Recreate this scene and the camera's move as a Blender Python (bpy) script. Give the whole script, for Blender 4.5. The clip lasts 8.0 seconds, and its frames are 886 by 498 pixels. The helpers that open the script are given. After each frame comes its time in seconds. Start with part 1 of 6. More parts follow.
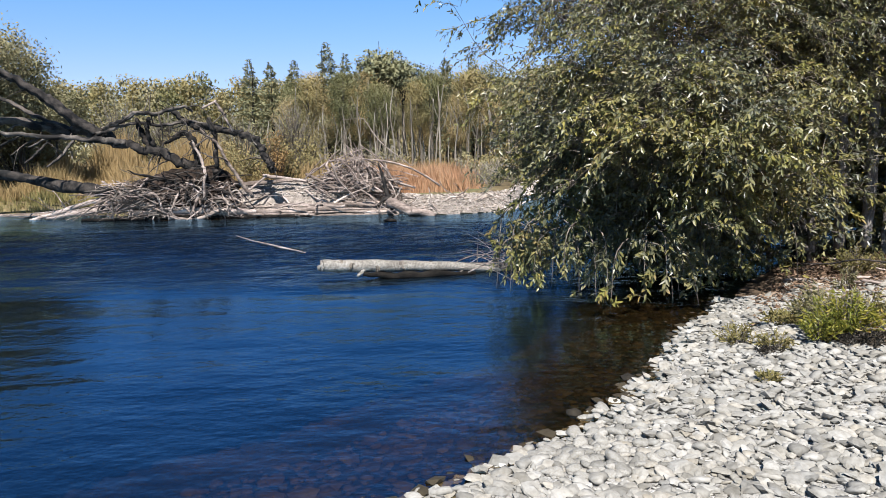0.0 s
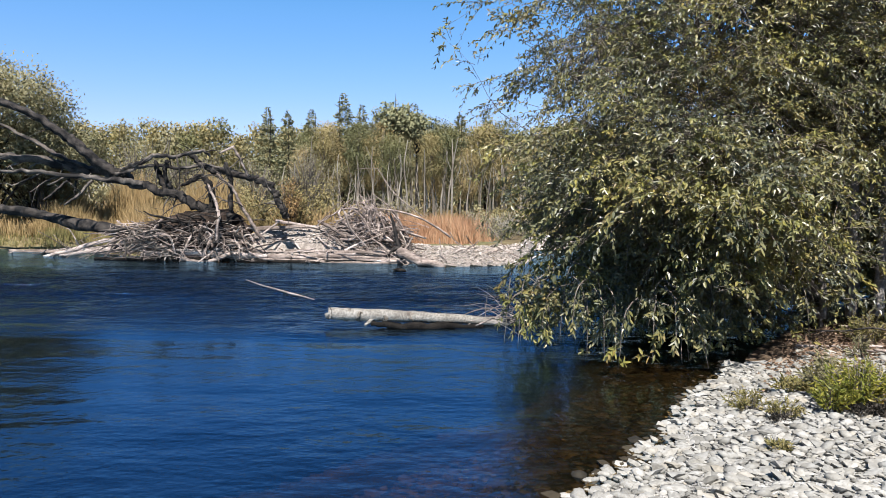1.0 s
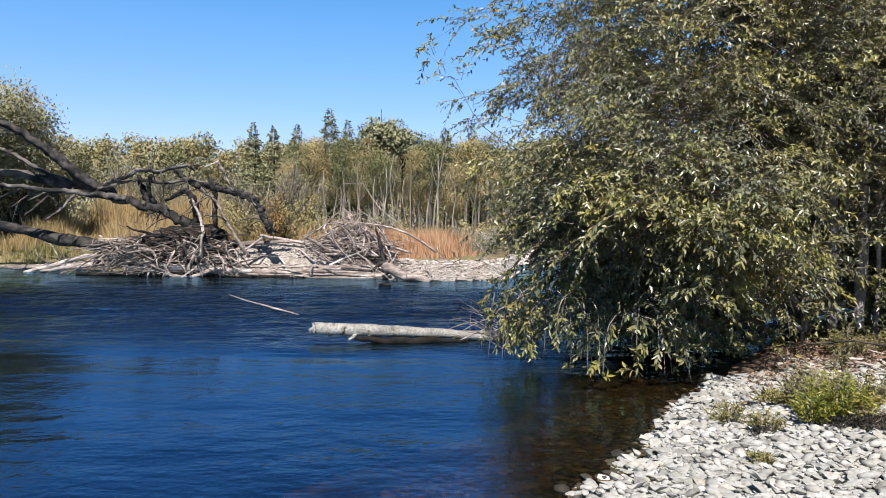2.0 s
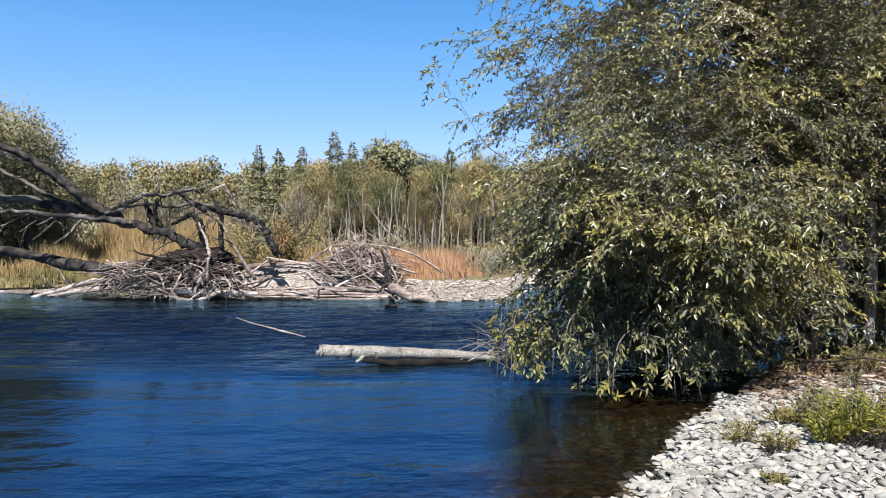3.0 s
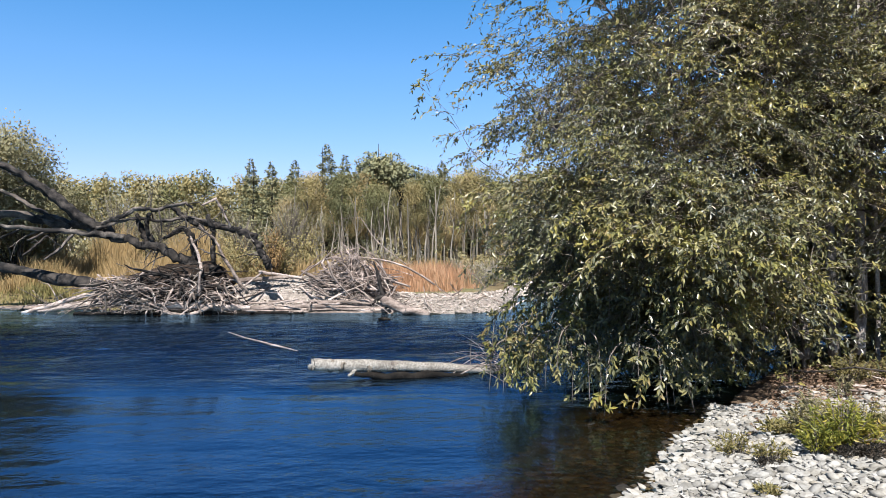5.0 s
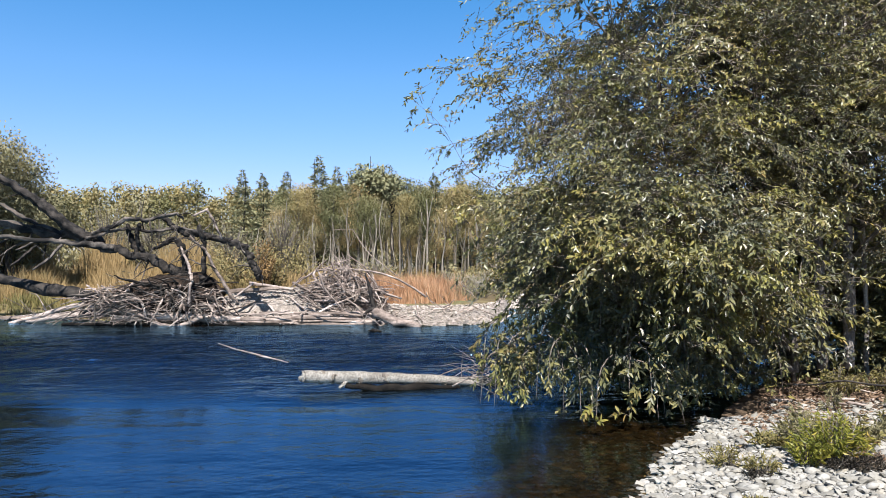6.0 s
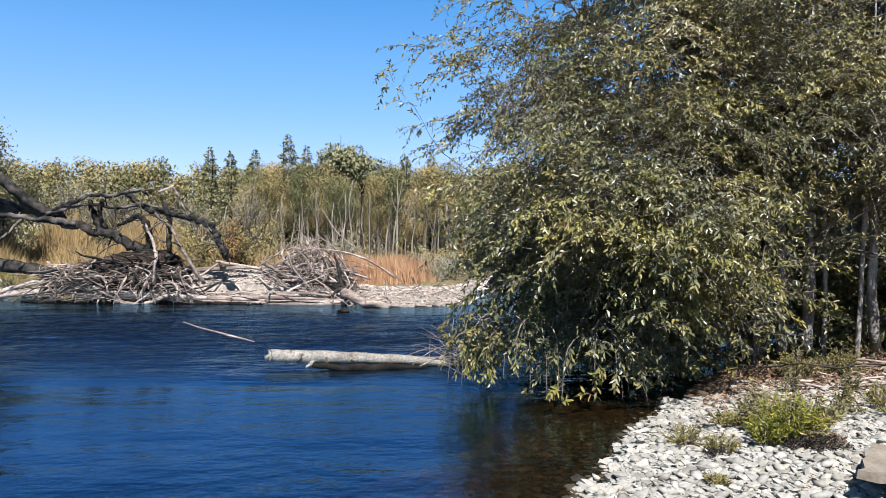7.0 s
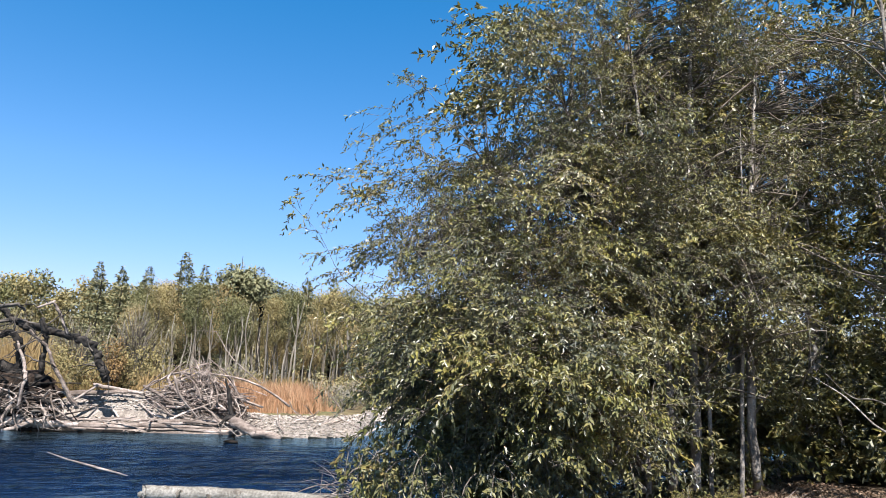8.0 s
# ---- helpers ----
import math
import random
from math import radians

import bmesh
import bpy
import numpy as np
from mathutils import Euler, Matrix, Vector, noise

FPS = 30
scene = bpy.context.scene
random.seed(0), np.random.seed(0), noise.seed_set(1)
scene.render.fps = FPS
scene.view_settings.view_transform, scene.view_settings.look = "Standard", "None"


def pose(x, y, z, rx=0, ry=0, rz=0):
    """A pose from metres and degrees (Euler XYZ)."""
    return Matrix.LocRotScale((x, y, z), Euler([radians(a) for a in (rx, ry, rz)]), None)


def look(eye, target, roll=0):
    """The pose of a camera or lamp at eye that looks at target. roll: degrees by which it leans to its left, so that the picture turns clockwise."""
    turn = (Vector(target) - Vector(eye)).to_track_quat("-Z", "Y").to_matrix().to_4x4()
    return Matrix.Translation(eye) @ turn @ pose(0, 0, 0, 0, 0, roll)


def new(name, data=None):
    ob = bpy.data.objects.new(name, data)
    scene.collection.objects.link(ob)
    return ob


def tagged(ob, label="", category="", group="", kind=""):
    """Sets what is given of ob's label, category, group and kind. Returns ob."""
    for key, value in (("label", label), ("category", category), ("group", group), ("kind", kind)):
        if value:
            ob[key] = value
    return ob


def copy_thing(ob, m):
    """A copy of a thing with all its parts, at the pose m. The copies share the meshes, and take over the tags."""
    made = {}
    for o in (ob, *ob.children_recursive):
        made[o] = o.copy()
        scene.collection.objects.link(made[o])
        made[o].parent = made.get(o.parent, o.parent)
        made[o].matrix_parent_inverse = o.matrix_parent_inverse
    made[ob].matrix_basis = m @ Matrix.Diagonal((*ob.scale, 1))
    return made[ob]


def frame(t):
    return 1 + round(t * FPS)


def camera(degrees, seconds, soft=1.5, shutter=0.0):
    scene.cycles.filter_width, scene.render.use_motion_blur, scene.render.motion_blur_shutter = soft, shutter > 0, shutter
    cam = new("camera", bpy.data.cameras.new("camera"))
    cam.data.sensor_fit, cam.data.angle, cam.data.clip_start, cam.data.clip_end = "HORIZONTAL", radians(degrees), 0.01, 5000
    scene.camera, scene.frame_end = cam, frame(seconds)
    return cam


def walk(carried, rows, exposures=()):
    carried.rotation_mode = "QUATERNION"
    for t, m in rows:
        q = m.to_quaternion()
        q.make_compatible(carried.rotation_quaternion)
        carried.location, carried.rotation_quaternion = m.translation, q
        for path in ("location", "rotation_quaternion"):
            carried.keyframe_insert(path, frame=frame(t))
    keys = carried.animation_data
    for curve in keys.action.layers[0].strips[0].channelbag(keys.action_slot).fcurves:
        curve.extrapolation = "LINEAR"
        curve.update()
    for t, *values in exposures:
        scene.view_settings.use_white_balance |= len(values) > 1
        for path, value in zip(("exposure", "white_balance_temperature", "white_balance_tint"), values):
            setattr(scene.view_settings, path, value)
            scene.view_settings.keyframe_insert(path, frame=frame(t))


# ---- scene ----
cam = camera(65.06, 8.0, soft=0.9)
PATH = [
    (0, (-0.019, 0.016, 1.781), (0.024, 10.015, 0.435), -1.29),
    (0.5, (-0.011, 0.004, 1.783), (-0.150, 10.003, 0.959), 0.17),
    (1, (-0.025, 0.002, 1.797), (-0.110, 10.001, 1.193), 0.80),
    (1.5, (-0.017, -0.003, 1.790), (0.002, 9.997, 1.392), 1.04),
    (1.7, (0.003, -0.009, 1.785), (0.091, 9.990, 1.390), 1.10),
    (2.8, (0.002, -0.001, 1.813), (0.067, 9.998, 1.615), -0.03),
    (3, (-0.015, -0.003, 1.803), (0.018, 9.997, 1.702), 0.08),
    (3.5, (0.000, 0.000, 1.800), (0.000, 10.000, 1.800), -0.00),
    (4, (-0.007, -0.003, 1.794), (0.012, 9.997, 1.796), -0.24),
    (4.5, (-0.010, -0.007, 1.794), (-0.073, 9.992, 1.880), 0.43),
    (4.7, (0.000, -0.001, 1.805), (0.049, 9.999, 1.835), 0.00),
    (5.8, (0.013, -0.011, 1.809), (0.217, 9.987, 2.100), -0.35),
    (6, (-0.002, -0.018, 1.802), (0.253, 9.979, 2.056), 0.01),
    (6.5, (0.002, -0.005, 1.793), (0.392, 9.987, 1.930), 0.29),
    (7, (0.008, 0.012, 1.778), (0.696, 9.989, 1.776), 0.79),
    (7.5, (0.064, 0.016, 1.805), (1.055, 9.967, 1.727), 1.02),
    (7.6, (0.047, 0.015, 1.823), (1.519, 9.906, 2.190), 2.74),
    (7.7, (0.035, 0.012, 1.830), (1.928, 9.831, 2.851), 3.40),
    (7.8, (0.028, 0.008, 1.834), (2.103, 9.791, 3.452), 2.88),
    (7.9, (0.019, -0.001, 1.828), (2.188, 9.761, 3.846), 2.86),
    (8, (0.013, -0.015, 1.812), (2.039, 9.777, 3.697), 2.31),
]
walk(cam, [(t, look(e, g, r)) for t, e, g, r in PATH], exposures=[(0.0, 1.72), (1.5, 1.82), (4.5, 1.86), (7.5, 1.90), (8.0, 1.94)])

# ---- daylight: clear autumn sky, sun from behind ----
SUN_AZ, SUN_EL = 181.0, 54.0
world = bpy.data.worlds.new("sky")
scene.world = world
world.use_nodes = True
wn = world.node_tree.nodes
sky = wn.new("ShaderNodeTexSky")
sky.sky_type = "NISHITA"
sky.sun_disc = False
sky.sun_elevation = radians(SUN_EL)
sky.sun_rotation = radians(SUN_AZ)
sky.air_density, sky.dust_density, sky.ozone_density = 1.15, 0.5, 2.8
wn["Background"].inputs["Strength"].default_value = 0.0465
hsv = wn.new("ShaderNodeHueSaturation")
hsv.inputs["Hue"].default_value = 0.506
hsv.inputs["Saturation"].default_value = 1.2
world.node_tree.links.new(sky.outputs[0], hsv.inputs["Color"])
# paler towards the horizon, deeper azure overhead
wc = wn.new("ShaderNodeTexCoord")
wz = wn.new("ShaderNodeSeparateXYZ")
world.node_tree.links.new(wc.outputs["Generated"], wz.inputs[0])
grade = wn.new("ShaderNodeValToRGB")
while len(grade.color_ramp.elements) < 5:
    grade.color_ramp.elements.new(0.5)
for el, (p, c) in zip(grade.color_ramp.elements, [(0.0, (0.86, 0.78, 0.95)), (0.12, (0.93, 0.84, 0.96)), (0.26, (0.88, 0.98, 0.97)), (0.5, (0.45, 1.0, 1.0)), (0.85, (0.80, 0.90, 0.92))]):
    el.position, el.color = p, (*c, 1)
world.node_tree.links.new(wz.outputs["Z"], grade.inputs[0])
tone = wn.new("ShaderNodeMix")
tone.data_type, tone.blend_type = "RGBA", "MULTIPLY"
tone.inputs["Factor"].default_value = 1.0
world.node_tree.links.new(hsv.outputs[0], tone.inputs[6])
world.node_tree.links.new(grade.outputs[0], tone.inputs[7])
world.node_tree.links.new(tone.outputs[2], wn["Background"].inputs["Color"])
sun = new("sun", bpy.data.lights.new("sun", "SUN"))
sun.data.energy, sun.data.angle, sun.data.color = 5.0, radians(0.5), (1.0, 0.90, 0.77)
saz, sel = radians(SUN_AZ), radians(SUN_EL)
sun.matrix_world = look((math.sin(saz) * math.cos(sel) * 50, math.cos(saz) * math.cos(sel) * 50, math.sin(sel) * 50), (0, 0, 0))
scene.view_settings.use_white_balance = True
scene.view_settings.white_balance_temperature = 5700



# ---- materials ----
def node_mat(name, rough=0.8, spec=0.3):
    m = bpy.data.materials.new(name)
    m.use_nodes = True
    b = m.node_tree.nodes["Principled BSDF"]
    b.inputs["Roughness"].default_value = rough
    b.inputs["Specular IOR Level"].default_value = spec
    return m, m.node_tree.nodes, m.node_tree.links, b


def ramp(nodes, stops):
    r = nodes.new("ShaderNodeValToRGB")
    e = r.color_ramp.elements
    while len(e) < len(stops):
        e.new(0.5)
    for el, (p, c) in zip(e, stops):
        el.position, el.color = p, (*c, 1)
    return r


def noise_tex(nodes, links, scale, detail=4.0, coords="Object", stretch=None):
    tc = nodes.new("ShaderNodeTexCoord")
    n = nodes.new("ShaderNodeTexNoise")
    n.inputs["Scale"].default_value = scale
    n.inputs["Detail"].default_value = detail
    if stretch:
        mp = nodes.new("ShaderNodeMapping")
        mp.inputs["Scale"].default_value = stretch
        links.new(tc.outputs[coords], mp.inputs[0])
        links.new(mp.outputs[0], n.inputs["Vector"])
    else:
        links.new(tc.outputs[coords], n.inputs["Vector"])
    return n


def mixed(nodes, links, a, b, fac, blend="MIX"):
    x = nodes.new("ShaderNodeMix")
    x.data_type, x.blend_type = "RGBA", blend
    for sock, v in ((x.inputs[6], a), (x.inputs[7], b), (x.inputs[0], fac)):
        if isinstance(v, (tuple, float, int)):
            sock.default_value = (*v, 1) if isinstance(v, tuple) else v
        else:
            links.new(v, sock)
    return x.outputs[2]


def bumped(nodes, links, bsdf, height, strength, distance):
    b = nodes.new("ShaderNodeBump")
    b.inputs["Strength"].default_value = strength
    b.inputs["Distance"].default_value = distance
    links.new(height, b.inputs["Height"])
    links.new(b.outputs[0], bsdf.inputs["Normal"])


def leaf_mat(name, stops, trans=0.35, rough=0.5, spec=0.35, size=1.2, vary=0.55, silver=0.0):
    """Leaves: the colour changes from leaf to leaf and from spray to spray; part of the light goes through."""
    m, n, l, b = node_mat(name, rough, spec)
    geo = n.new("ShaderNodeNewGeometry")
    big = noise_tex(n, l, size, 2.0)
    add = n.new("ShaderNodeMath")
    add.operation = "MULTIPLY_ADD"
    l.new(geo.outputs["Random Per Island"], add.inputs[0])
    add.inputs[1].default_value = vary
    sub = n.new("ShaderNodeMath")
    sub.operation = "MULTIPLY_ADD"
    l.new(big.outputs["Fac"], sub.inputs[0])
    sub.inputs[1].default_value, sub.inputs[2].default_value = 1.5, -0.195 - vary / 2
    l.new(sub.outputs[0], add.inputs[2])
    r = ramp(n, stops)
    l.new(add.outputs[0], r.inputs[0])
    colour = r.outputs[0]
    if silver:
        # some sprays are bluish grey, others yellow-green
        spray = noise_tex(n, l, size * 1.9, 1.0)
        tone = ramp(n, [(0.38, (1.0, 1.0, 1.26)), (0.50, (1.0, 1.0, 1.0)), (0.62, (1.10, 1.12, 0.78))])
        l.new(spray.outputs["Fac"], tone.inputs[0])
        colour = mixed(n, l, colour, tone.outputs[0], silver, "MULTIPLY")
    l.new(colour, b.inputs["Base Color"])
    tr = n.new("ShaderNodeBsdfTranslucent")
    lit = mixed(n, l, colour, (1.0, 0.95, 0.35), 0.25, "MULTIPLY")
    l.new(lit, tr.inputs["Color"])
    mix = n.new("ShaderNodeMixShader")
    mix.inputs[0].default_value = trans
    l.new(b.outputs[0], mix.inputs[1])
    l.new(tr.outputs[0], mix.inputs[2])
    l.new(mix.outputs[0], n["Material Output"].inputs["Surface"])
    return m


def wood_mat(name, dark, light, scale=3.0, stretch=(1, 1, 1), rough=0.85, tight=False, low=0.18, island=False):
    m, n, l, b = node_mat(name, rough, 0.2)
    a = noise_tex(n, l, scale, 6.0, stretch=stretch)
    f = noise_tex(n, l, scale * 9, 5.0)
    r = ramp(n, [(0.48, dark), (0.60, light)] if tight else [(0.40, dark), (0.66, light)])
    l.new(a.outputs["Fac"], r.inputs[0])
    r2 = ramp(n, [(0.3, (0.45, 0.42, 0.4)), (0.65, (1, 1, 1))])
    l.new(f.outputs["Fac"], r2.inputs[0])
    chance = n.new("ShaderNodeNewGeometry").outputs["Random Per Island"] if island else n.new("ShaderNodeObjectInfo").outputs["Random"]
    r3 = ramp(n, [(0.0, (low, low * 0.9, low * 0.8)), (0.45, (0.4 + 0.6 * low, 0.38 + 0.6 * low, 0.36 + 0.6 * low)), (1.0, (1.0, 1.0, 1.0))])
    l.new(chance, r3.inputs[0])
    c = mixed(n, l, r.outputs[0], r2.outputs[0], 0.8, "MULTIPLY")
    c = mixed(n, l, c, r3.outputs[0], 0.8, "MULTIPLY")
    l.new(c, b.inputs["Base Color"])
    bumped(n, l, b, f.outputs["Fac"], 0.8, 0.02)
    return m


def stone_mat(name, stops, wet=False, per="island"):
    m, n, l, b = node_mat(name, 0.35 if wet else 0.85, 0.5 if wet else 0.25)
    if per == "island":
        g = n.new("ShaderNodeNewGeometry").outputs["Random Per Island"]
    else:
        g = n.new("ShaderNodeObjectInfo").outputs["Random"]
    r = ramp(n, stops)
    l.new(g, r.inputs[0])
    f = noise_tex(n, l, 38.0, 6.0)
    s = noise_tex(n, l, 7.0, 3.0)
    r2 = ramp(n, [(0.3, (0.62, 0.6, 0.57)), (0.6, (1, 1, 1))])
    l.new(f.outputs["Fac"], r2.inputs[0])
    r3 = ramp(n, [(0.35, (0.75, 0.72, 0.66)), (0.6, (1, 1, 1))])
    l.new(s.outputs["Fac"], r3.inputs[0])
    c = mixed(n, l, r.outputs[0], r2.outputs[0], 0.7, "MULTIPLY")
    c = mixed(n, l, c, r3.outputs[0], 0.8, "MULTIPLY")
    l.new(c, b.inputs["Base Color"])
    bumped(n, l, b, f.outputs["Fac"], 0.5, 0.006)
    return m


def earth_mat(name, a, b2, c2, s1, s2, bump=0.03):
    m, n, l, b = node_mat(name, 0.95, 0.1)
    x = noise_tex(n, l, s1, 5.0)
    y = noise_tex(n, l, s2, 6.0)
    r = ramp(n, [(0.35, a), (0.5, b2), (0.66, c2)])
    l.new(x.outputs["Fac"], r.inputs[0])
    r2 = ramp(n, [(0.3, (0.4, 0.38, 0.36)), (0.68, (1.1, 1.1, 1.1))])
    l.new(y.outputs["Fac"], r2.inputs[0])
    c = mixed(n, l, r.outputs[0], r2.outputs[0], 0.85, "MULTIPLY")
    l.new(c, b.inputs["Base Color"])
    bumped(n, l, b, y.outputs["Fac"], 0.9, bump)
    return m


PALE_STONE = [(0.0, (0.1161, 0.1101, 0.0974)), (0.2, (0.1663, 0.1588, 0.1423)), (0.6, (0.2097, 0.2000, 0.1783)), (0.85, (0.2509, 0.2382, 0.2135)), (1.0, (0.1947, 0.1760, 0.1423))]
MAT_STONE = stone_mat("pale_river_stone", PALE_STONE)
MAT_STONE_OB = stone_mat("pale_river_stone_single", PALE_STONE, per="object")
MAT_FARSTONE = stone_mat("pale_far_gravel", [(0.0, (0.173, 0.150, 0.132)), (0.4, (0.273, 0.241, 0.209)), (0.8, (0.346, 0.305, 0.268)), (1.0, (0.309, 0.250, 0.200))])
MAT_BEDSTONE = stone_mat("algae_brown_stone", [(0.0, (0.0098, 0.0077, 0.0042)), (0.5, (0.0238, 0.0175, 0.0084)), (0.9, (0.0308, 0.0238, 0.0119)), (1.0, (0.0392, 0.0315, 0.0182))])
MAT_GRAVEL = earth_mat("fine_gravel", (0.1409, 0.1308, 0.1207), (0.2516, 0.2415, 0.2214), (0.3622, 0.3522, 0.3321), 9.0, 55.0, 0.02)
MAT_FARGRAVEL = earth_mat("far_fine_gravel", (0.15, 0.128, 0.108), (0.20, 0.172, 0.147), (0.26, 0.225, 0.195), 6.0, 30.0, 0.03)
# sodden wood in the river, and near-black for the shaded waterline gap
MAT_WET_GAP_WOOD = earth_mat("sodden_and_gap_wood", (0.004, 0.0035, 0.003), (0.009, 0.0075, 0.006), (0.018, 0.015, 0.012), 5.0, 30.0, 0.02)
MAT_BED = earth_mat("river_bed", (0.007, 0.0084, 0.007), (0.014, 0.014, 0.0098), (0.0294, 0.0238, 0.0126), 1.6, 14.0, 0.05)
# bed colour with the light lost in deep water painted in
MAT_DEEPBED = earth_mat("depth_darkened_bed", (0.0012, 0.003, 0.007), (0.002, 0.0045, 0.010), (0.003, 0.006, 0.012), 1.0, 9.0, 0.05)
MAT_BANK = earth_mat("meadow_soil", (0.07, 0.0525, 0.028), (0.119, 0.091, 0.0455), (0.098, 0.098, 0.042), 0.5, 6.0, 0.06)
MAT_LITTER = earth_mat("leaf_litter_soil", (0.035, 0.0259, 0.0175), (0.077, 0.0546, 0.035), (0.119, 0.084, 0.056), 3.0, 40.0, 0.03)
MAT_DRIFT = wood_mat("weathered_driftwood", (0.155, 0.125, 0.106), (0.42, 0.35, 0.305), 2.2, (1, 1, 4), low=0.32)
MAT_TANGLE = wood_mat("weathered_sticks", (0.14, 0.11, 0.092), (0.42, 0.345, 0.30), 2.2, (1, 1, 3), low=0.2, island=True)
MAT_LOG = earth_mat("stripped_log_wood", (0.115, 0.103, 0.088), (0.150, 0.137, 0.118), (0.190, 0.174, 0.152), 5.0, 34.0, 0.012)
MAT_CUTWOOD = earth_mat("sawn_wood", (0.22, 0.16, 0.13), (0.36, 0.28, 0.24), (0.46, 0.38, 0.34), 18.0, 60.0, 0.006)
MAT_DARKWOOD = wood_mat("dark_dead_bark", (0.004, 0.0034, 0.0028), (0.043, 0.036, 0.030), 4.5, (1, 1, 1), low=0.45)
MAT_GREYWOOD = wood_mat("grey_dead_limb", (0.008, 0.0065, 0.0055), (0.15, 0.13, 0.11), 2.0, (1, 1, 1), low=0.35)
MAT_ROOTSOIL = earth_mat("root_soil", (0.0084, 0.0063, 0.0049), (0.021, 0.0147, 0.0105), (0.042, 0.0301, 0.0231), 3.0, 12.0, 0.1)
MAT_BARK = wood_mat("willow_bark", (0.1705, 0.1523, 0.1339), (0.5359, 0.4993, 0.4506), 4.0, (1, 1, 0.4))
MAT_PALEBARK = wood_mat("pale_tree_bark", (0.157, 0.137, 0.108), (0.412, 0.382, 0.323), 1.5, (1, 1, 0.3))
MAT_TWIG = wood_mat("twig_bark", (0.1190, 0.1011, 0.0833), (0.2856, 0.2499, 0.2023), 6.0)
MAT_LEAF = leaf_mat("willow_leaf", [(0.0, (0.025, 0.028, 0.017)), (0.35, (0.061, 0.062, 0.029)), (0.6, (0.111, 0.102, 0.032)), (0.82, (0.145, 0.123, 0.036)), (1.0, (0.128, 0.093, 0.032))], 0.20, 0.42, 0.42, 0.9, silver=0.85)
MAT_LEAF_YELLOW = leaf_mat("yellowing_leaf", [(0.0, (0.034, 0.040, 0.015)), (0.4, (0.080, 0.084, 0.024)), (0.75, (0.140, 0.126, 0.030)), (1.0, (0.17, 0.095, 0.027))], 0.24, 0.42, 0.42, 1.0)
MAT_FAR_OLIVE = leaf_mat("olive_far_leaf", [(0.0, (0.100, 0.091, 0.045)), (0.45, (0.196, 0.166, 0.075)), (0.8, (0.282, 0.227, 0.102)), (1.0, (0.296, 0.187, 0.090))], 0.42, 0.7, 0.15, 0.25, vary=0.28)
MAT_FAR_GREEN = leaf_mat("deep_green_far_leaf", [(0.0, (0.059, 0.065, 0.029)), (0.5, (0.112, 0.112, 0.047)), (1.0, (0.197, 0.169, 0.068))], 0.35, 0.6, 0.2, 0.25, vary=0.28)
MAT_FAR_YELLOW = leaf_mat("yellow_far_leaf", [(0.0, (0.158, 0.126, 0.061)), (0.5, (0.255, 0.200, 0.094)), (1.0, (0.334, 0.251, 0.128))], 0.42, 0.7, 0.15, 0.25, vary=0.28)
MAT_FAR_GREY = leaf_mat("grey_green_far_leaf", [(0.0, (0.0986, 0.0933, 0.0493)), (0.5, (0.1883, 0.1707, 0.0880)), (1.0, (0.2781, 0.2367, 0.1276))], 0.38, 0.6, 0.25, 0.4, vary=0.28)
MAT_RUST = leaf_mat("rust_bush_leaf", [(0.0, (0.10, 0.075, 0.03)), (0.5, (0.20, 0.12, 0.05)), (1.0, (0.26, 0.20, 0.08))], 0.35, 0.6, 0.2, 0.8)
MAT_CONIFER = leaf_mat("conifer_needles", [(0.0, (0.0864, 0.0936, 0.0564)), (0.5, (0.1524, 0.1536, 0.0840)), (1.0, (0.2196, 0.2016, 0.1056))], 0.25, 0.7, 0.15, 0.5, vary=0.28)
MAT_GRASS_RED = leaf_mat("russet_grass_blade", [(0.0, (0.200, 0.106, 0.056)), (0.5, (0.295, 0.164, 0.089)), (1.0, (0.368, 0.242, 0.142))], 0.3, 0.8, 0.1, 0.6)
MAT_GRASS_TAN = leaf_mat("tan_grass_blade", [(0.0, (0.135, 0.098, 0.042)), (0.5, (0.225, 0.158, 0.070)), (1.0, (0.305, 0.215, 0.106))], 0.3, 0.8, 0.1, 0.5)
MAT_GRASS_GREEN = leaf_mat("green_bank_grass", [(0.0, (0.081, 0.081, 0.028)), (0.5, (0.152, 0.132, 0.049)), (1.0, (0.251, 0.196, 0.089))], 0.3, 0.8, 0.1, 0.5)
MAT_STRAW = leaf_mat("pale_straw_blade", [(0.0, (0.085, 0.078, 0.040)), (0.5, (0.15, 0.135, 0.070)), (1.0, (0.22, 0.19, 0.11))], 0.3, 0.7, 0.15, 2.0)
MAT_WEED = leaf_mat("yellow_green_weed_leaf", [(0.0, (0.0630, 0.0781, 0.0140)), (0.5, (0.1540, 0.1562, 0.0224)), (0.85, (0.2520, 0.2148, 0.0350)), (1.0, (0.1960, 0.0977, 0.0420))], 0.4, 0.5, 0.3, 3.0)
# near-black leaf colour that stands in for shade at the weeds' feet
MAT_SHADELEAF = leaf_mat("shade_dark_leaf", [(0.0, (0.0084, 0.0084, 0.007)), (0.6, (0.0245, 0.021, 0.0154)), (1.0, (0.056, 0.042, 0.028))], 0.1, 0.6, 0.2, 3.0)
MAT_DRYLEAF = leaf_mat("dry_fallen_leaf", [(0.0, (0.049, 0.0315, 0.021)), (0.5, (0.119, 0.077, 0.049)), (1.0, (0.224, 0.168, 0.119))], 0.1, 0.8, 0.1, 2.0)


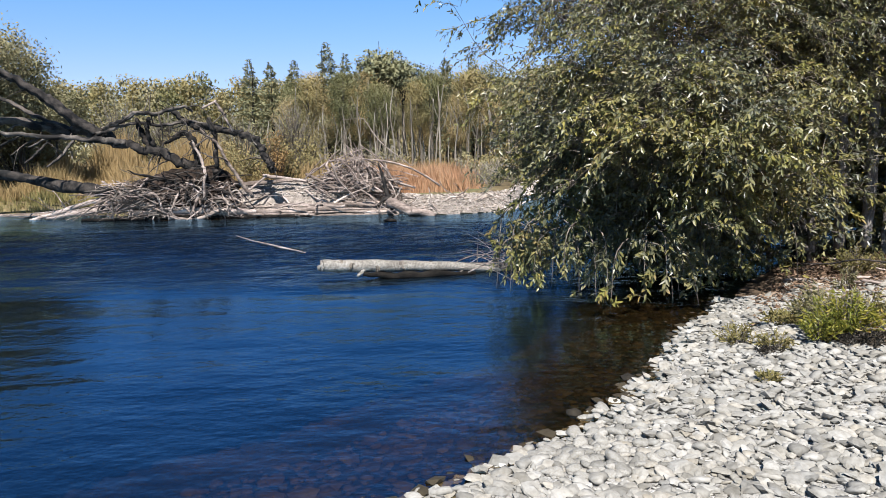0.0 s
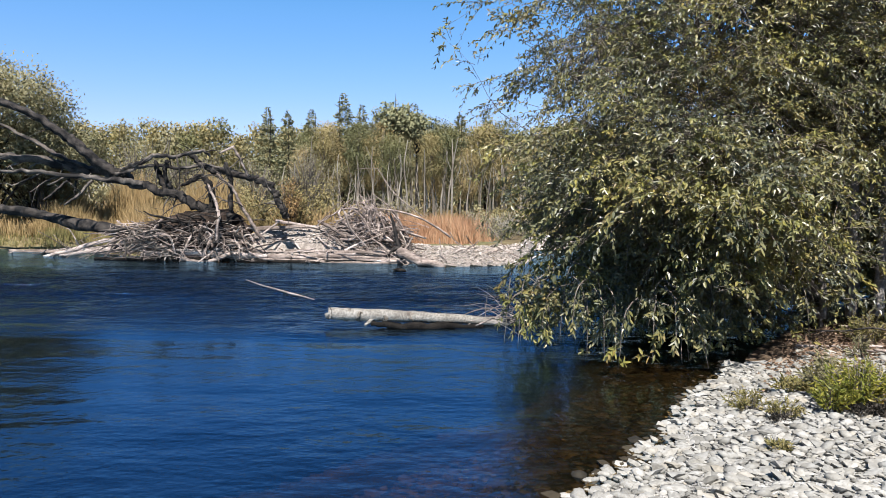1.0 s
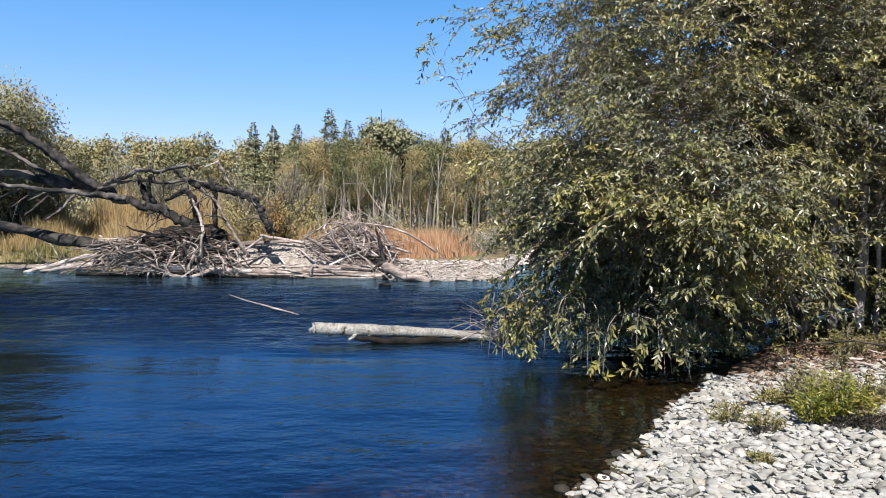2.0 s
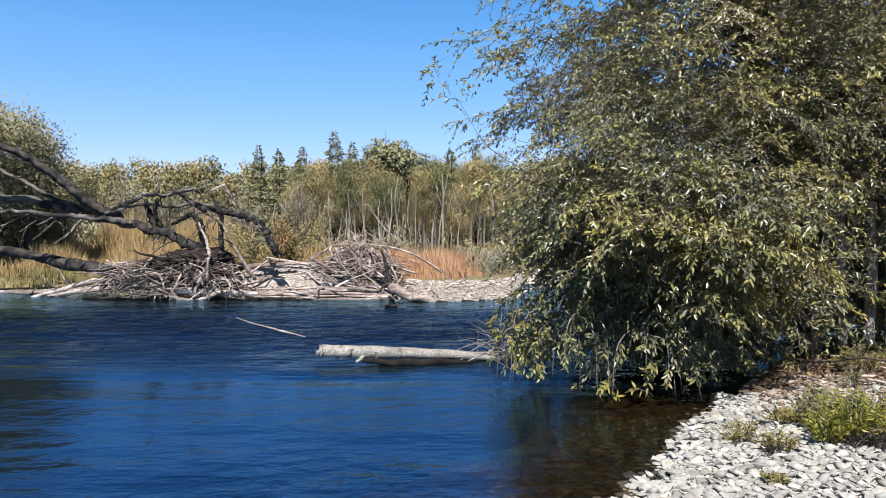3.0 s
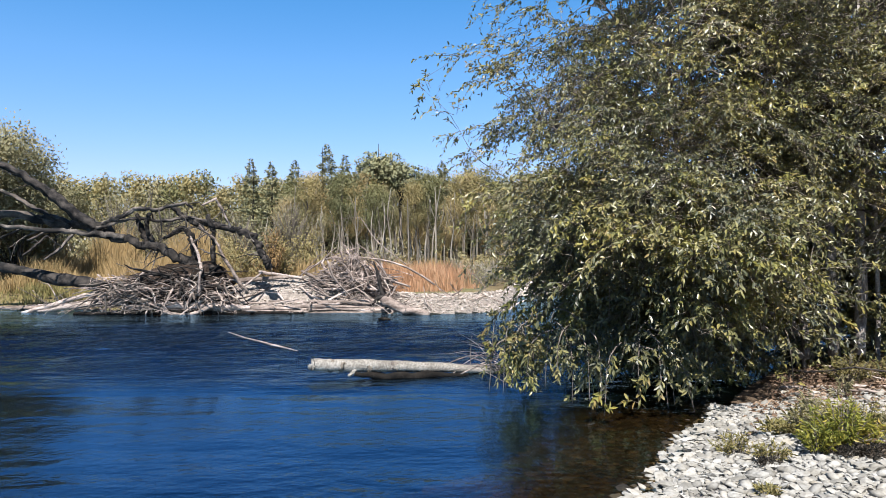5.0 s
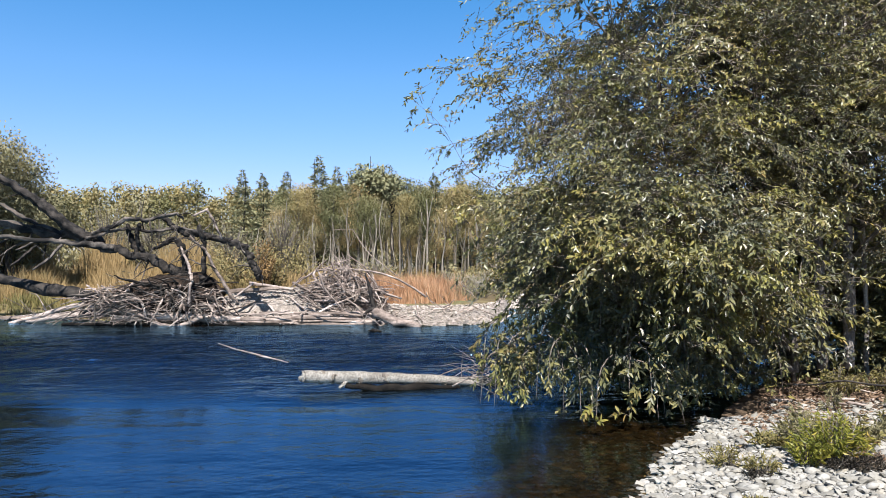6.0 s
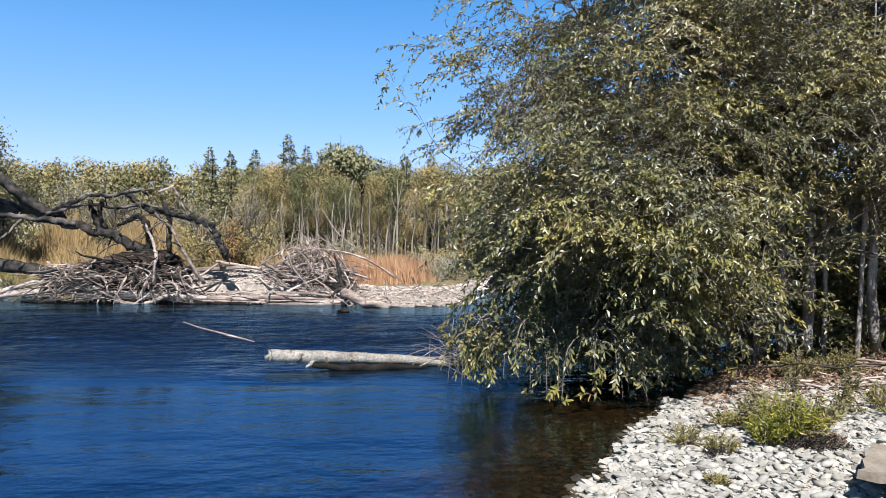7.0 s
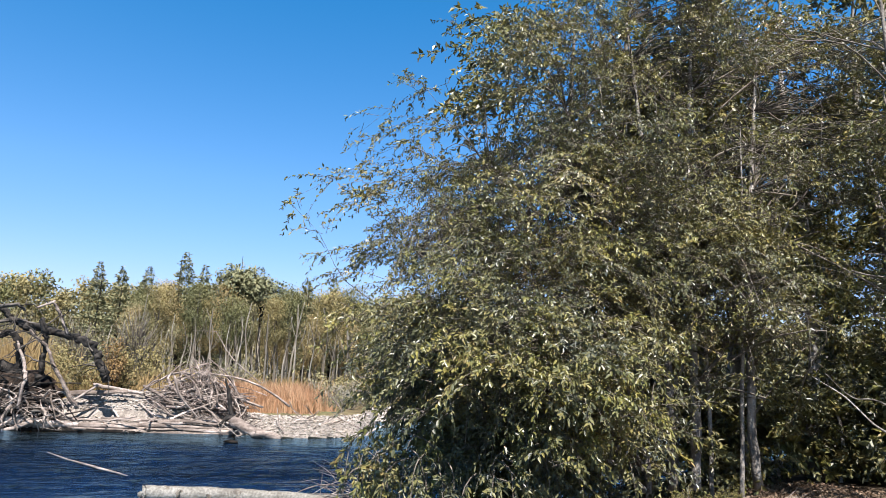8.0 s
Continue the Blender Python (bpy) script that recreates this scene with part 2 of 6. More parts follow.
def water_mat():
    m, n, l, b = node_mat("river_water", 0.03, 0.5)
    a = noise_tex(n, l, 1.1, 3.0, stretch=(0.7, 1.3, 1))
    c = noise_tex(n, l, 4.5, 4.0, stretch=(0.7, 1.2, 1))
    d = noise_tex(n, l, 15.0, 3.0, stretch=(0.8, 1.1, 1))
    s1 = n.new("ShaderNodeMath")
    s1.operation = "MULTIPLY_ADD"
    l.new(c.outputs["Fac"], s1.inputs[0])
    s1.inputs[1].default_value = 0.24
    l.new(a.outputs["Fac"], s1.inputs[2])
    s2 = n.new("ShaderNodeMath")
    s2.operation = "MULTIPLY_ADD"
    l.new(d.outputs["Fac"], s2.inputs[0])
    s2.inputs[1].default_value = 0.12
    l.new(s1.outputs[0], s2.inputs[2])
    # calm and ruffled reaches
    e = noise_tex(n, l, 0.22, 2.0, stretch=(0.6, 1.6, 1))
    calm = n.new("ShaderNodeMapRange")
    calm.inputs["From Min"].default_value, calm.inputs["From Max"].default_value = 0.38, 0.62
    calm.inputs["To Min"].default_value, calm.inputs["To Max"].default_value = 0.6, 1.0
    l.new(e.outputs["Fac"], calm.inputs["Value"])
    s3 = n.new("ShaderNodeMath")
    s3.operation = "MULTIPLY"
    l.new(s2.outputs[0], s3.inputs[0])
    l.new(calm.outputs["Result"], s3.inputs[1])
    # the current runs livelier towards the middle of the river
    tc = n.new("ShaderNodeTexCoord")
    xyz = n.new("ShaderNodeSeparateXYZ")
    l.new(tc.outputs["Object"], xyz.inputs[0])
    mid = n.new("ShaderNodeMapRange")
    mid.inputs["From Min"].default_value, mid.inputs["From Max"].default_value = 9.0, 14.0
    mid.inputs["To Min"].default_value, mid.inputs["To Max"].default_value = 0.32, 4.6
    l.new(xyz.outputs["Y"], mid.inputs["Value"])
    # and calms down again along the far bank
    lee = n.new("ShaderNodeMapRange")
    lee.inputs["From Min"].default_value, lee.inputs["From Max"].default_value = 16.0, 19.5
    lee.inputs["To Min"].default_value, lee.inputs["To Max"].default_value = 1.0, 0.10
    l.new(xyz.outputs["Y"], lee.inputs["Value"])
    s5 = n.new("ShaderNodeMath")
    s5.operation = "MULTIPLY"
    l.new(mid.outputs["Result"], s5.inputs[0])
    l.new(lee.outputs["Result"], s5.inputs[1])
    s4 = n.new("ShaderNodeMath")
    s4.operation = "MULTIPLY"
    l.new(s3.outputs[0], s4.inputs[0])
    l.new(s5.outputs[0], s4.inputs[1])
    bump = n.new("ShaderNodeBump")
    bump.inputs["Strength"].default_value, bump.inputs["Distance"].default_value = 1.0, 0.14
    l.new(s4.outputs[0], bump.inputs["Height"])
    # blue-tinted gloss over clear, slightly brown water
    gloss = n.new("ShaderNodeBsdfGlossy")
    gloss.inputs["Color"].default_value = (0.42, 0.70, 1.0, 1)
    gloss.inputs["Roughness"].default_value = 0.06
    clear = n.new("ShaderNodeBsdfRefraction")
    clear.inputs["Color"].default_value = (0.29, 0.215, 0.11, 1)
    clear.inputs["Roughness"].default_value = 0.03
    clear.inputs["IOR"].default_value = 1.333
    fres = n.new("ShaderNodeFresnel")
    fres.inputs["IOR"].default_value = 1.68
    for q in (gloss, clear, fres):
        l.new(bump.outputs["Normal"], q.inputs["Normal"])
    mix = n.new("ShaderNodeMixShader")
    l.new(fres.outputs[0], mix.inputs[0])
    l.new(clear.outputs[0], mix.inputs[1])
    l.new(gloss.outputs[0], mix.inputs[2])
    l.new(mix.outputs[0], n["Material Output"].inputs["Surface"])
    n.remove(b)
    return m


MAT_WATER = water_mat()


# ---- mesh helpers ----
def mesh_np(name, verts, faces, mats, mat_index=None, smooth=False, normals=None):
    """A mesh from arrays of places and of triangles or quads."""
    me = bpy.data.meshes.new(name)
    k = faces.shape[1]
    me.vertices.add(len(verts))
    me.vertices.foreach_set("co", np.ascontiguousarray(verts, dtype=np.float32).ravel())
    me.loops.add(len(faces) * k)
    me.loops.foreach_set("vertex_index", np.ascontiguousarray(faces, dtype=np.int32).ravel())
    me.polygons.add(len(faces))
    me.polygons.foreach_set("loop_start", np.arange(0, len(faces) * k, k, dtype=np.int32))
    if mat_index is not None:
        me.polygons.foreach_set("material_index", np.ascontiguousarray(mat_index, dtype=np.int32))
    me.polygons.foreach_set("use_smooth", np.broadcast_to(np.asarray(smooth, dtype=bool), len(faces)).copy())
    for m in mats if isinstance(mats, (list, tuple)) else [mats]:
        me.materials.append(m)
    me.update(calc_edges=True)
    me.validate()
    if normals is not None:
        me.polygons.foreach_set("use_smooth", np.full(len(me.polygons), True))
        me.normals_split_custom_set_from_vertices(np.asarray(normals, dtype=np.float32))
    return me


def leaf_facing(v, f, out, soft=0.6):
    """Turns each leaf's front outwards and bends its normals towards the clump's own form."""
    q = v.reshape(-1, 4, 3)
    g = unit(np.cross(q[:, 1] - q[:, 0], q[:, 3] - q[:, 0]))
    sign = np.where((g * out).sum(1) < 0, -1.0, 1.0)
    n = len(q)
    leaf = np.arange(len(f)) % n
    f = np.where((sign[leaf] < 0)[:, None], f[:, [0, 2, 1]], f)
    nor = unit(unit(out) * soft + g * sign[:, None] * (1 - soft))
    return f, np.repeat(nor, 4, 0)


def part(name, me, parent=None, label=""):
    ob = new(name, me)
    if parent:
        ob.parent = parent
    if label:
        tagged(ob, label)
    return ob


def thing(name, place, label, category, group="", kind=""):
    ob = new(name)
    ob.empty_display_size = 0.2
    ob.location = place
    return tagged(ob, label, category, group, kind)


def unit(v):
    return v / np.maximum(np.linalg.norm(v, axis=-1, keepdims=True), 1e-9)


def smooth_path(points, steps):
    """A Catmull-Rom curve through control points (with radius as the fourth number)."""
    p = np.array(points, float)
    p = np.vstack([2 * p[0] - p[1], p, 2 * p[-1] - p[-2]])
    out = []
    for i in range(1, len(p) - 2):
        for s in np.linspace(0, 1, steps, endpoint=False):
            a, b, c, d = p[i - 1], p[i], p[i + 1], p[i + 2]
            out.append(0.5 * (2 * b + (c - a) * s + (2 * a - 5 * b + 4 * c - d) * s ** 2 + (3 * b - a - 3 * c + d) * s ** 3))
    out.append(p[-2])
    return np.array(out)


def tube_data(points, sides=8, steps=4, wobble=0.0, seed=0, rough=0.12):
    """Rings along a curve: an uneven round limb, closed at both ends."""
    r = np.random.default_rng(seed)
    q = smooth_path(points, steps)
    c, rad = q[:, :3].copy(), np.maximum(q[:, 3], 0.002)
    if wobble:
        w = r.normal(0, wobble, c.shape)
        kink = r.normal(0, 1, (len(c) + 8, 3))
        kink = np.stack([np.convolve(kink[:, i], np.ones(5) / 5, "same")[4:-4] for i in range(3)], 1)
        w = w + kink * wobble * 3.0
        w[0] = 0
        c += w * rad[:, None]
    t = unit(np.gradient(c, axis=0))
    up = np.array([0.13, 0.21, 0.97])
    side = np.cross(t, up)
    bad = np.linalg.norm(side, axis=1) < 0.15
    side[bad] = np.cross(t[bad], np.array([1.0, 0.1, 0]))
    side = unit(side)
    other = np.cross(side, t)
    ang = np.linspace(0, 2 * np.pi, sides, endpoint=False)
    lump = r.normal(0, rough * 1.6, (len(c) + 4, sides))
    lump = (lump[:-4] + 2 * lump[1:-3] + 3 * lump[2:-2] + 2 * lump[3:-1] + lump[4:]) / 5
    lump = 1 + lump + r.normal(0, rough * 0.9, sides)[None] + 0.25 * r.normal(0, rough, (len(c), sides))
    ring = c[:, None] + rad[:, None, None] * lump[..., None] * (np.cos(ang)[None, :, None] * side[:, None] + np.sin(ang)[None, :, None] * other[:, None])
    v = np.vstack([ring.reshape(-1, 3), c[:1], c[-1:]])
    n = len(c)
    i, j = np.meshgrid(np.arange(n - 1), np.arange(sides), indexing="ij")
    a = (i * sides + j).ravel()
    b = (i * sides + (j + 1) % sides).ravel()
    f = np.vstack([np.stack([a, b, b + sides], 1), np.stack([a, b + sides, a + sides], 1)])
    k = np.arange(sides)
    k2 = (k + 1) % sides
    cap0 = np.stack([k2, k, np.full(sides, n * sides)], 1)
    cap1 = np.stack([(n - 1) * sides + k, (n - 1) * sides + k2, np.full(sides, n * sides + 1)], 1)
    return v, np.vstack([f, cap0, cap1])


def tube(name, points, mat, sides=8, steps=4, wobble=0.15, seed=0, rough=0.12):
    v, f = tube_data(points, sides, steps, wobble, seed, rough)
    return mesh_np(name, v, f, mat, smooth=True)


def joined(items):
    vs, fs, o = [], [], 0
    for v, f in items:
        vs.append(v)
        fs.append(f + o)
        o += len(v)
    return np.vstack(vs), np.vstack(fs)


def leaves_data(base, direction, length, width, r, fold=0.25, curl=0.18):
    """Pointed leaves folded along the midrib: two triangles each, drooping at the tip."""
    n = len(base)
    d = unit(direction)
    side = unit(np.cross(d, r.normal(0, 1, (n, 3))))
    nor = np.cross(side, d)
    L, W = length[:, None], width[:, None]
    mid = base + d * L * 0.45
    tip = base + d * L - nor * L * curl
    v = np.stack([base, mid + side * W * 0.5 + nor * W * fold, tip, mid - side * W * 0.5 + nor * W * fold], 1).reshape(-1, 3)
    k = np.arange(n)[:, None] * 4
    f = np.vstack([k + np.array([[0, 1, 2]]), k + np.array([[0, 2, 3]])])
    return v, f


# ---- the lie of the land ----
NEAR_X = np.array([-400, -60, -20, -8, -3, -1.2, -0.1, 0.75, 1.60, 1.95, 2.45, 2.95, 3.5, 4.4, 7, 12, 25, 60, 400.0])
NEAR_Y = np.array([-60, -12, -4, -0.6, 1.6, 2.6, 3.35, 4.15, 5.0, 5.75, 6.6, 7.4, 8.3, 9.6, 13, 17, 24, 40, 150.0])
FAR_X = np.array([-400, -60, -30, -16, -11, -8, -5, -1.2, -0.2, 1.0, 2.2, 2.9, 3.6, 6, 12, 25, 60, 400.0])
FAR_Y = np.array([60, 33, 29, 25.6, 23.4, 22.3, 22.2, 21.9, 20.9, 21.2, 21.9, 24.5, 29.5, 31.0, 32, 38, 55, 170.0])


def fbm(x, y, s, seed):
    """Cheap smooth unevenness from a few crossed waves."""
    r = np.random.default_rng(seed)
    out = np.zeros_like(x)
    for k in range(7):
        a = r.uniform(0, 2 * np.pi)
        f = s * 1.7 ** (k * 0.6) * r.uniform(0.8, 1.25)
        out += np.sin((x * np.cos(a) + y * np.sin(a)) * f + r.uniform(0, 6.28)) / (1 + 0.6 * k)
    return out / 3


def height(x, y):
    x, y = np.asarray(x, float), np.asarray(y, float)
    yn, yf = np.interp(x, NEAR_X, NEAR_Y), np.interp(x, FAR_X, FAR_Y)
    yn = yn + 0.05 * fbm(x, y, 3.1, 3)
    slope = np.gradient(NEAR_Y, NEAR_X)
    sn = np.interp(x, NEAR_X, slope)
    dn = (yn - y) / np.sqrt(1 + sn ** 2)
    df = y - yf
    beach = np.minimum(0.105 * dn, 0.28 + 0.02 * np.maximum(dn, 0)) + 0.012 * fbm(x, y, 4.0, 5)
    beach = np.minimum(beach, 1.2)
    bed = -np.minimum(np.minimum(0.20 * np.maximum(-dn, 0), 0.35 * np.maximum(-df, 0)), 1.1) + 0.02 * fbm(x, y, 3.0, 9)
    mound = 0.66 * np.exp(-((x + 4.6) / 2.4) ** 4 - ((y - 23.9) / 1.45) ** 2)
    bank = np.minimum(0.32 * df, 0.38 + 0.012 * np.minimum(df, 60)) + mound * np.clip(df * 2, 0, 1) + 0.07 * fbm(x, y, 0.8, 11)
    bank = np.where(df < 0.6, np.maximum(0.02 + 0.25 * df, bank * np.clip(df, 0, 1)), bank)
    z = np.where(dn > 0, beach, np.where(df > 0, bank, np.minimum(bed, -0.01)))
    return z


def axis_lines(parts):
    return np.unique(np.concatenate([np.arange(a, b, s) for a, b, s in parts]))


gx = axis_lines([(-1500, -200, 100), (-200, -40, 10), (-40, -14, 1), (-14, -8, 0.3), (-8, -1, 0.12), (-1, 6.5, 0.09), (6.5, 14, 0.4), (14, 40, 1.5), (40, 200, 10), (200, 1501, 100)])
gy = axis_lines([(-600, -100, 50), (-100, -10, 5), (-10, -3, 0.6), (-3, 2.4, 0.15), (2.4, 11, 0.09), (11, 20, 0.4), (20, 21.5, 0.2), (21.5, 25.5, 0.1), (25.5, 27, 0.25), (27, 45, 1), (45, 150, 5), (150, 2601, 70)])
GX, GY = np.meshgrid(gx, gy, indexing="ij")
GZ = height(GX, GY)
gv = np.stack([GX.ravel(), GY.ravel(), GZ.ravel()], 1)
ii, jj = np.meshgrid(np.arange(len(gx) - 1), np.arange(len(gy) - 1), indexing="ij")
g0 = (ii * len(gy) + jj).ravel()
gf = np.stack([g0, g0 + len(gy), g0 + len(gy) + 1, g0 + 1], 1)
cx, cy = gv[gf, 0].mean(1), gv[gf, 1].mean(1)
cz = gv[gf, 2].mean(1)
dfar = cy - np.interp(cx, FAR_X, FAR_Y)
# faces below about 0.34 m take the painted deep-water darkness
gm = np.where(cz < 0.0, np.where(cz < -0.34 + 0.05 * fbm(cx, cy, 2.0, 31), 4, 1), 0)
gm = np.where((dfar > 0) & (cz > 0), 2, gm)
gravel_bar = ((cx > -7.5) & (cx < 3.2) & (dfar < 3.4)) | ((cx > 3.0) & (dfar < 2.5))
gm = np.where((gm == 2) & gravel_bar, 5, gm)
wooded = (cx > 3.2) & (cy > 8.2 + 0.35 * fbm(cx, cy, 1.2, 8))
gm = np.where((gm == 0) & (dfar < 0) & wooded, 3, gm)
ground = part("ground", mesh_np("ground", gv, gf, [MAT_GRAVEL, MAT_BED, MAT_BANK, MAT_LITTER, MAT_DEEPBED, MAT_FARGRAVEL], gm, True))
tagged(ground, "gravel river shore, brown river bed and grassy far bank", "ground", kind="structure")

# the river: a rippled sheet
wx = axis_lines([(-400, -40, 20), (-40, -16, 1.0), (-16, 8, 0.15), (8, 60, 1.0), (60, 401, 20)])
wy = axis_lines([(-80, -6, 4), (-6, 2, 0.5), (2, 24, 0.15), (24, 44, 0.6), (44, 190, 6)])
WX, WY = np.meshgrid(wx, wy, indexing="ij")
amp = np.clip((WY - 7) / 6, 0.10, 1) * np.clip((20.5 - WY) / 4, 0.12, 1) * np.exp(-((WX - 3.5) / 2.6) ** 2 * np.exp(-((WY - 7) / 3) ** 2) * 0.7)
WZ = amp * (1 + 0.8 * np.exp(-((WY - 13.5) / 3) ** 2)) * (0.018 * fbm(WX * 0.6, WY * 1.6, 2.2, 21) + 0.009 * fbm(WX * 0.8, WY * 1.5, 6.5, 22))
wv = np.stack([WX.ravel(), WY.ravel(), WZ.ravel()], 1)
ii, jj = np.meshgrid(np.arange(len(wx) - 1), np.arange(len(wy) - 1), indexing="ij")
w0 = (ii * len(wy) + jj).ravel()
water = part("water", mesh_np("water", wv, np.stack([w0, w0 + len(wy), w0 + len(wy) + 1, w0 + 1], 1), MAT_WATER, smooth=True))
water.visible_shadow = False
tagged(water, "clear rippled river water reflecting blue sky", "river", kind="structure")


# ---- riverside trees on the near shore ----
def shell_points(n, ells, r, inner=0.45, weights=None):
    """Places in the outer part of a set of ellipsoids, and the ways outwards."""
    vol = np.array([(e[3] * e[4] * e[5]) ** 0.67 for e in ells])
    vol = vol * np.array(weights or [1.0] * len(ells))
    pick = r.choice(len(ells), n, p=vol / vol.sum())
    e = np.array(ells)[pick]
    d = unit(r.normal(0, 1, (n, 3)))
    rad = inner + (1 - inner) * r.uniform(0, 1, n) ** 0.55
    return e[:, :3] + d * e[:, 3:] * rad[:, None], d


def drop_low(v, f, per, floor):
    """Leaves out every leaf that would dip under the floor."""
    low = v[:, 2].reshape(-1, per).min(1)
    ok = low > floor(v[::per, 0], v[::per, 1])
    keep = np.repeat(ok, per)
    index = np.cumsum(keep) - 1
    fk = f[keep[f].all(1)]
    return v[keep], index[fk], ok


def water_or_ground(x, y):
    hem = (0.03 + 0.05 * np.sin(4.3 * x + 1.0) + 0.04 * np.sin(9.1 * x - 2.0 * y)) * np.clip((9.6 - y) / 1.5, 0, 1)
    return np.maximum(height(x, y), 0.0) + 0.03 + np.maximum(hem, 0)


def blades_data(base, direction, length, width, r, face=0.75, curl=0.16):
    """Lance-shaped leaves, folded along the midrib and turned more or less to the sky: four triangles each."""
    n = len(base)
    d = unit(direction)
    up = np.array([0, -0.25, 1.0]) * face + r.normal(0, 0.5, (n, 3))
    side = unit(np.cross(d, up))
    nor = np.cross(side, d)
    L, W = length[:, None], width[:, None]
    fold = r.uniform(0.05, 0.32, (n, 1))
    bend = r.uniform(0.3, 1.6, (n, 1)) * curl
    rows = [base]
    for sgn in (1, -1):
        for t, w in ((0.30, 0.46), (0.66, 0.40)):
            rows.append(base + d * L * t + sgn * side * W * w + nor * (W * fold * w * 2 - L * bend * t * t))
    rows.append(base + d * L - nor * L * bend)
    v = np.stack(rows, 1).reshape(-1, 3)
    k = np.arange(n)[:, None] * 6
    f = np.vstack([k + np.array([q]) for q in ((0, 1, 2), (0, 2, 5), (0, 5, 4), (0, 4, 3))])
    return v, f


def shoots_data(start, heading, length, r, per, leaf, wide, droop, twig=0.0035, plain=False):
    """Leafy shoots: a thin bent twig, bare at its foot, with leaves that crowd towards its tip."""
    n = len(start)
    h = unit(heading)
    down = np.array([0, 0, -1.0])
    ts = np.linspace(0, 1, 3)
    dr = (droop * r.uniform(0.5, 1.5, n))[:, None, None]
    pts = start[:, None] + length[:, None, None] * (ts[None, :, None] * h[:, None] + dr * (ts ** 2)[None, :, None] * down)
    side = unit(np.cross(h, r.normal(0, 1, (n, 3))))
    oth = np.cross(side, h)
    rad = twig * (1.2 - ts)
    ang = np.array([0, 2.094, 4.189])
    ring = pts[:, :, None] + rad[None, :, None, None] * (np.cos(ang)[None, None, :, None] * side[:, None, None] + np.sin(ang)[None, None, :, None] * oth[:, None, None])
    q = np.array([(i * 3 + j, i * 3 + (j + 1) % 3, (i + 1) * 3 + (j + 1) % 3, (i + 1) * 3 + j) for i in range(2) for j in range(3)])
    q = np.vstack([q[:, [0, 1, 2]], q[:, [0, 2, 3]]])
    tf = (np.arange(n)[:, None, None] * 9 + q[None]).reshape(-1, 3)
    s = np.clip(np.linspace(0.16, 1.0, per)[None] ** 0.75 + r.normal(0, 0.03, (n, per)), 0.1, 1.0)[..., None]
    b = start[:, None] + length[:, None, None] * (s * h[:, None] + dr * s ** 2 * down)
    tang = unit(h[:, None] + 2 * dr * s * down)
    turn = (np.arange(per) * 2.4)[None, :] + r.uniform(0, 6.28, (n, 1)) + r.normal(0, 0.4, (n, per))
    sp = np.cos(turn)[..., None] * side[:, None] + np.sin(turn)[..., None] * oth[:, None]
    d = unit(tang * 0.75 + sp * 0.8 + down * 0.28 + r.normal(0, 0.18, sp.shape))
    m = n * per
    size = np.repeat(r.uniform(0.8, 1.12, n) * np.interp(start[:, 2], [0.8, 2.8], [1.0, 0.72]), per)
    lv, lf = (leaves_data if plain else blades_data)(b.reshape(-1, 3), d.reshape(-1, 3), r.uniform(*leaf, m) * size, r.uniform(*wide, m) * size, r)
    return (lv, lf), (ring.reshape(-1, 3), tf)


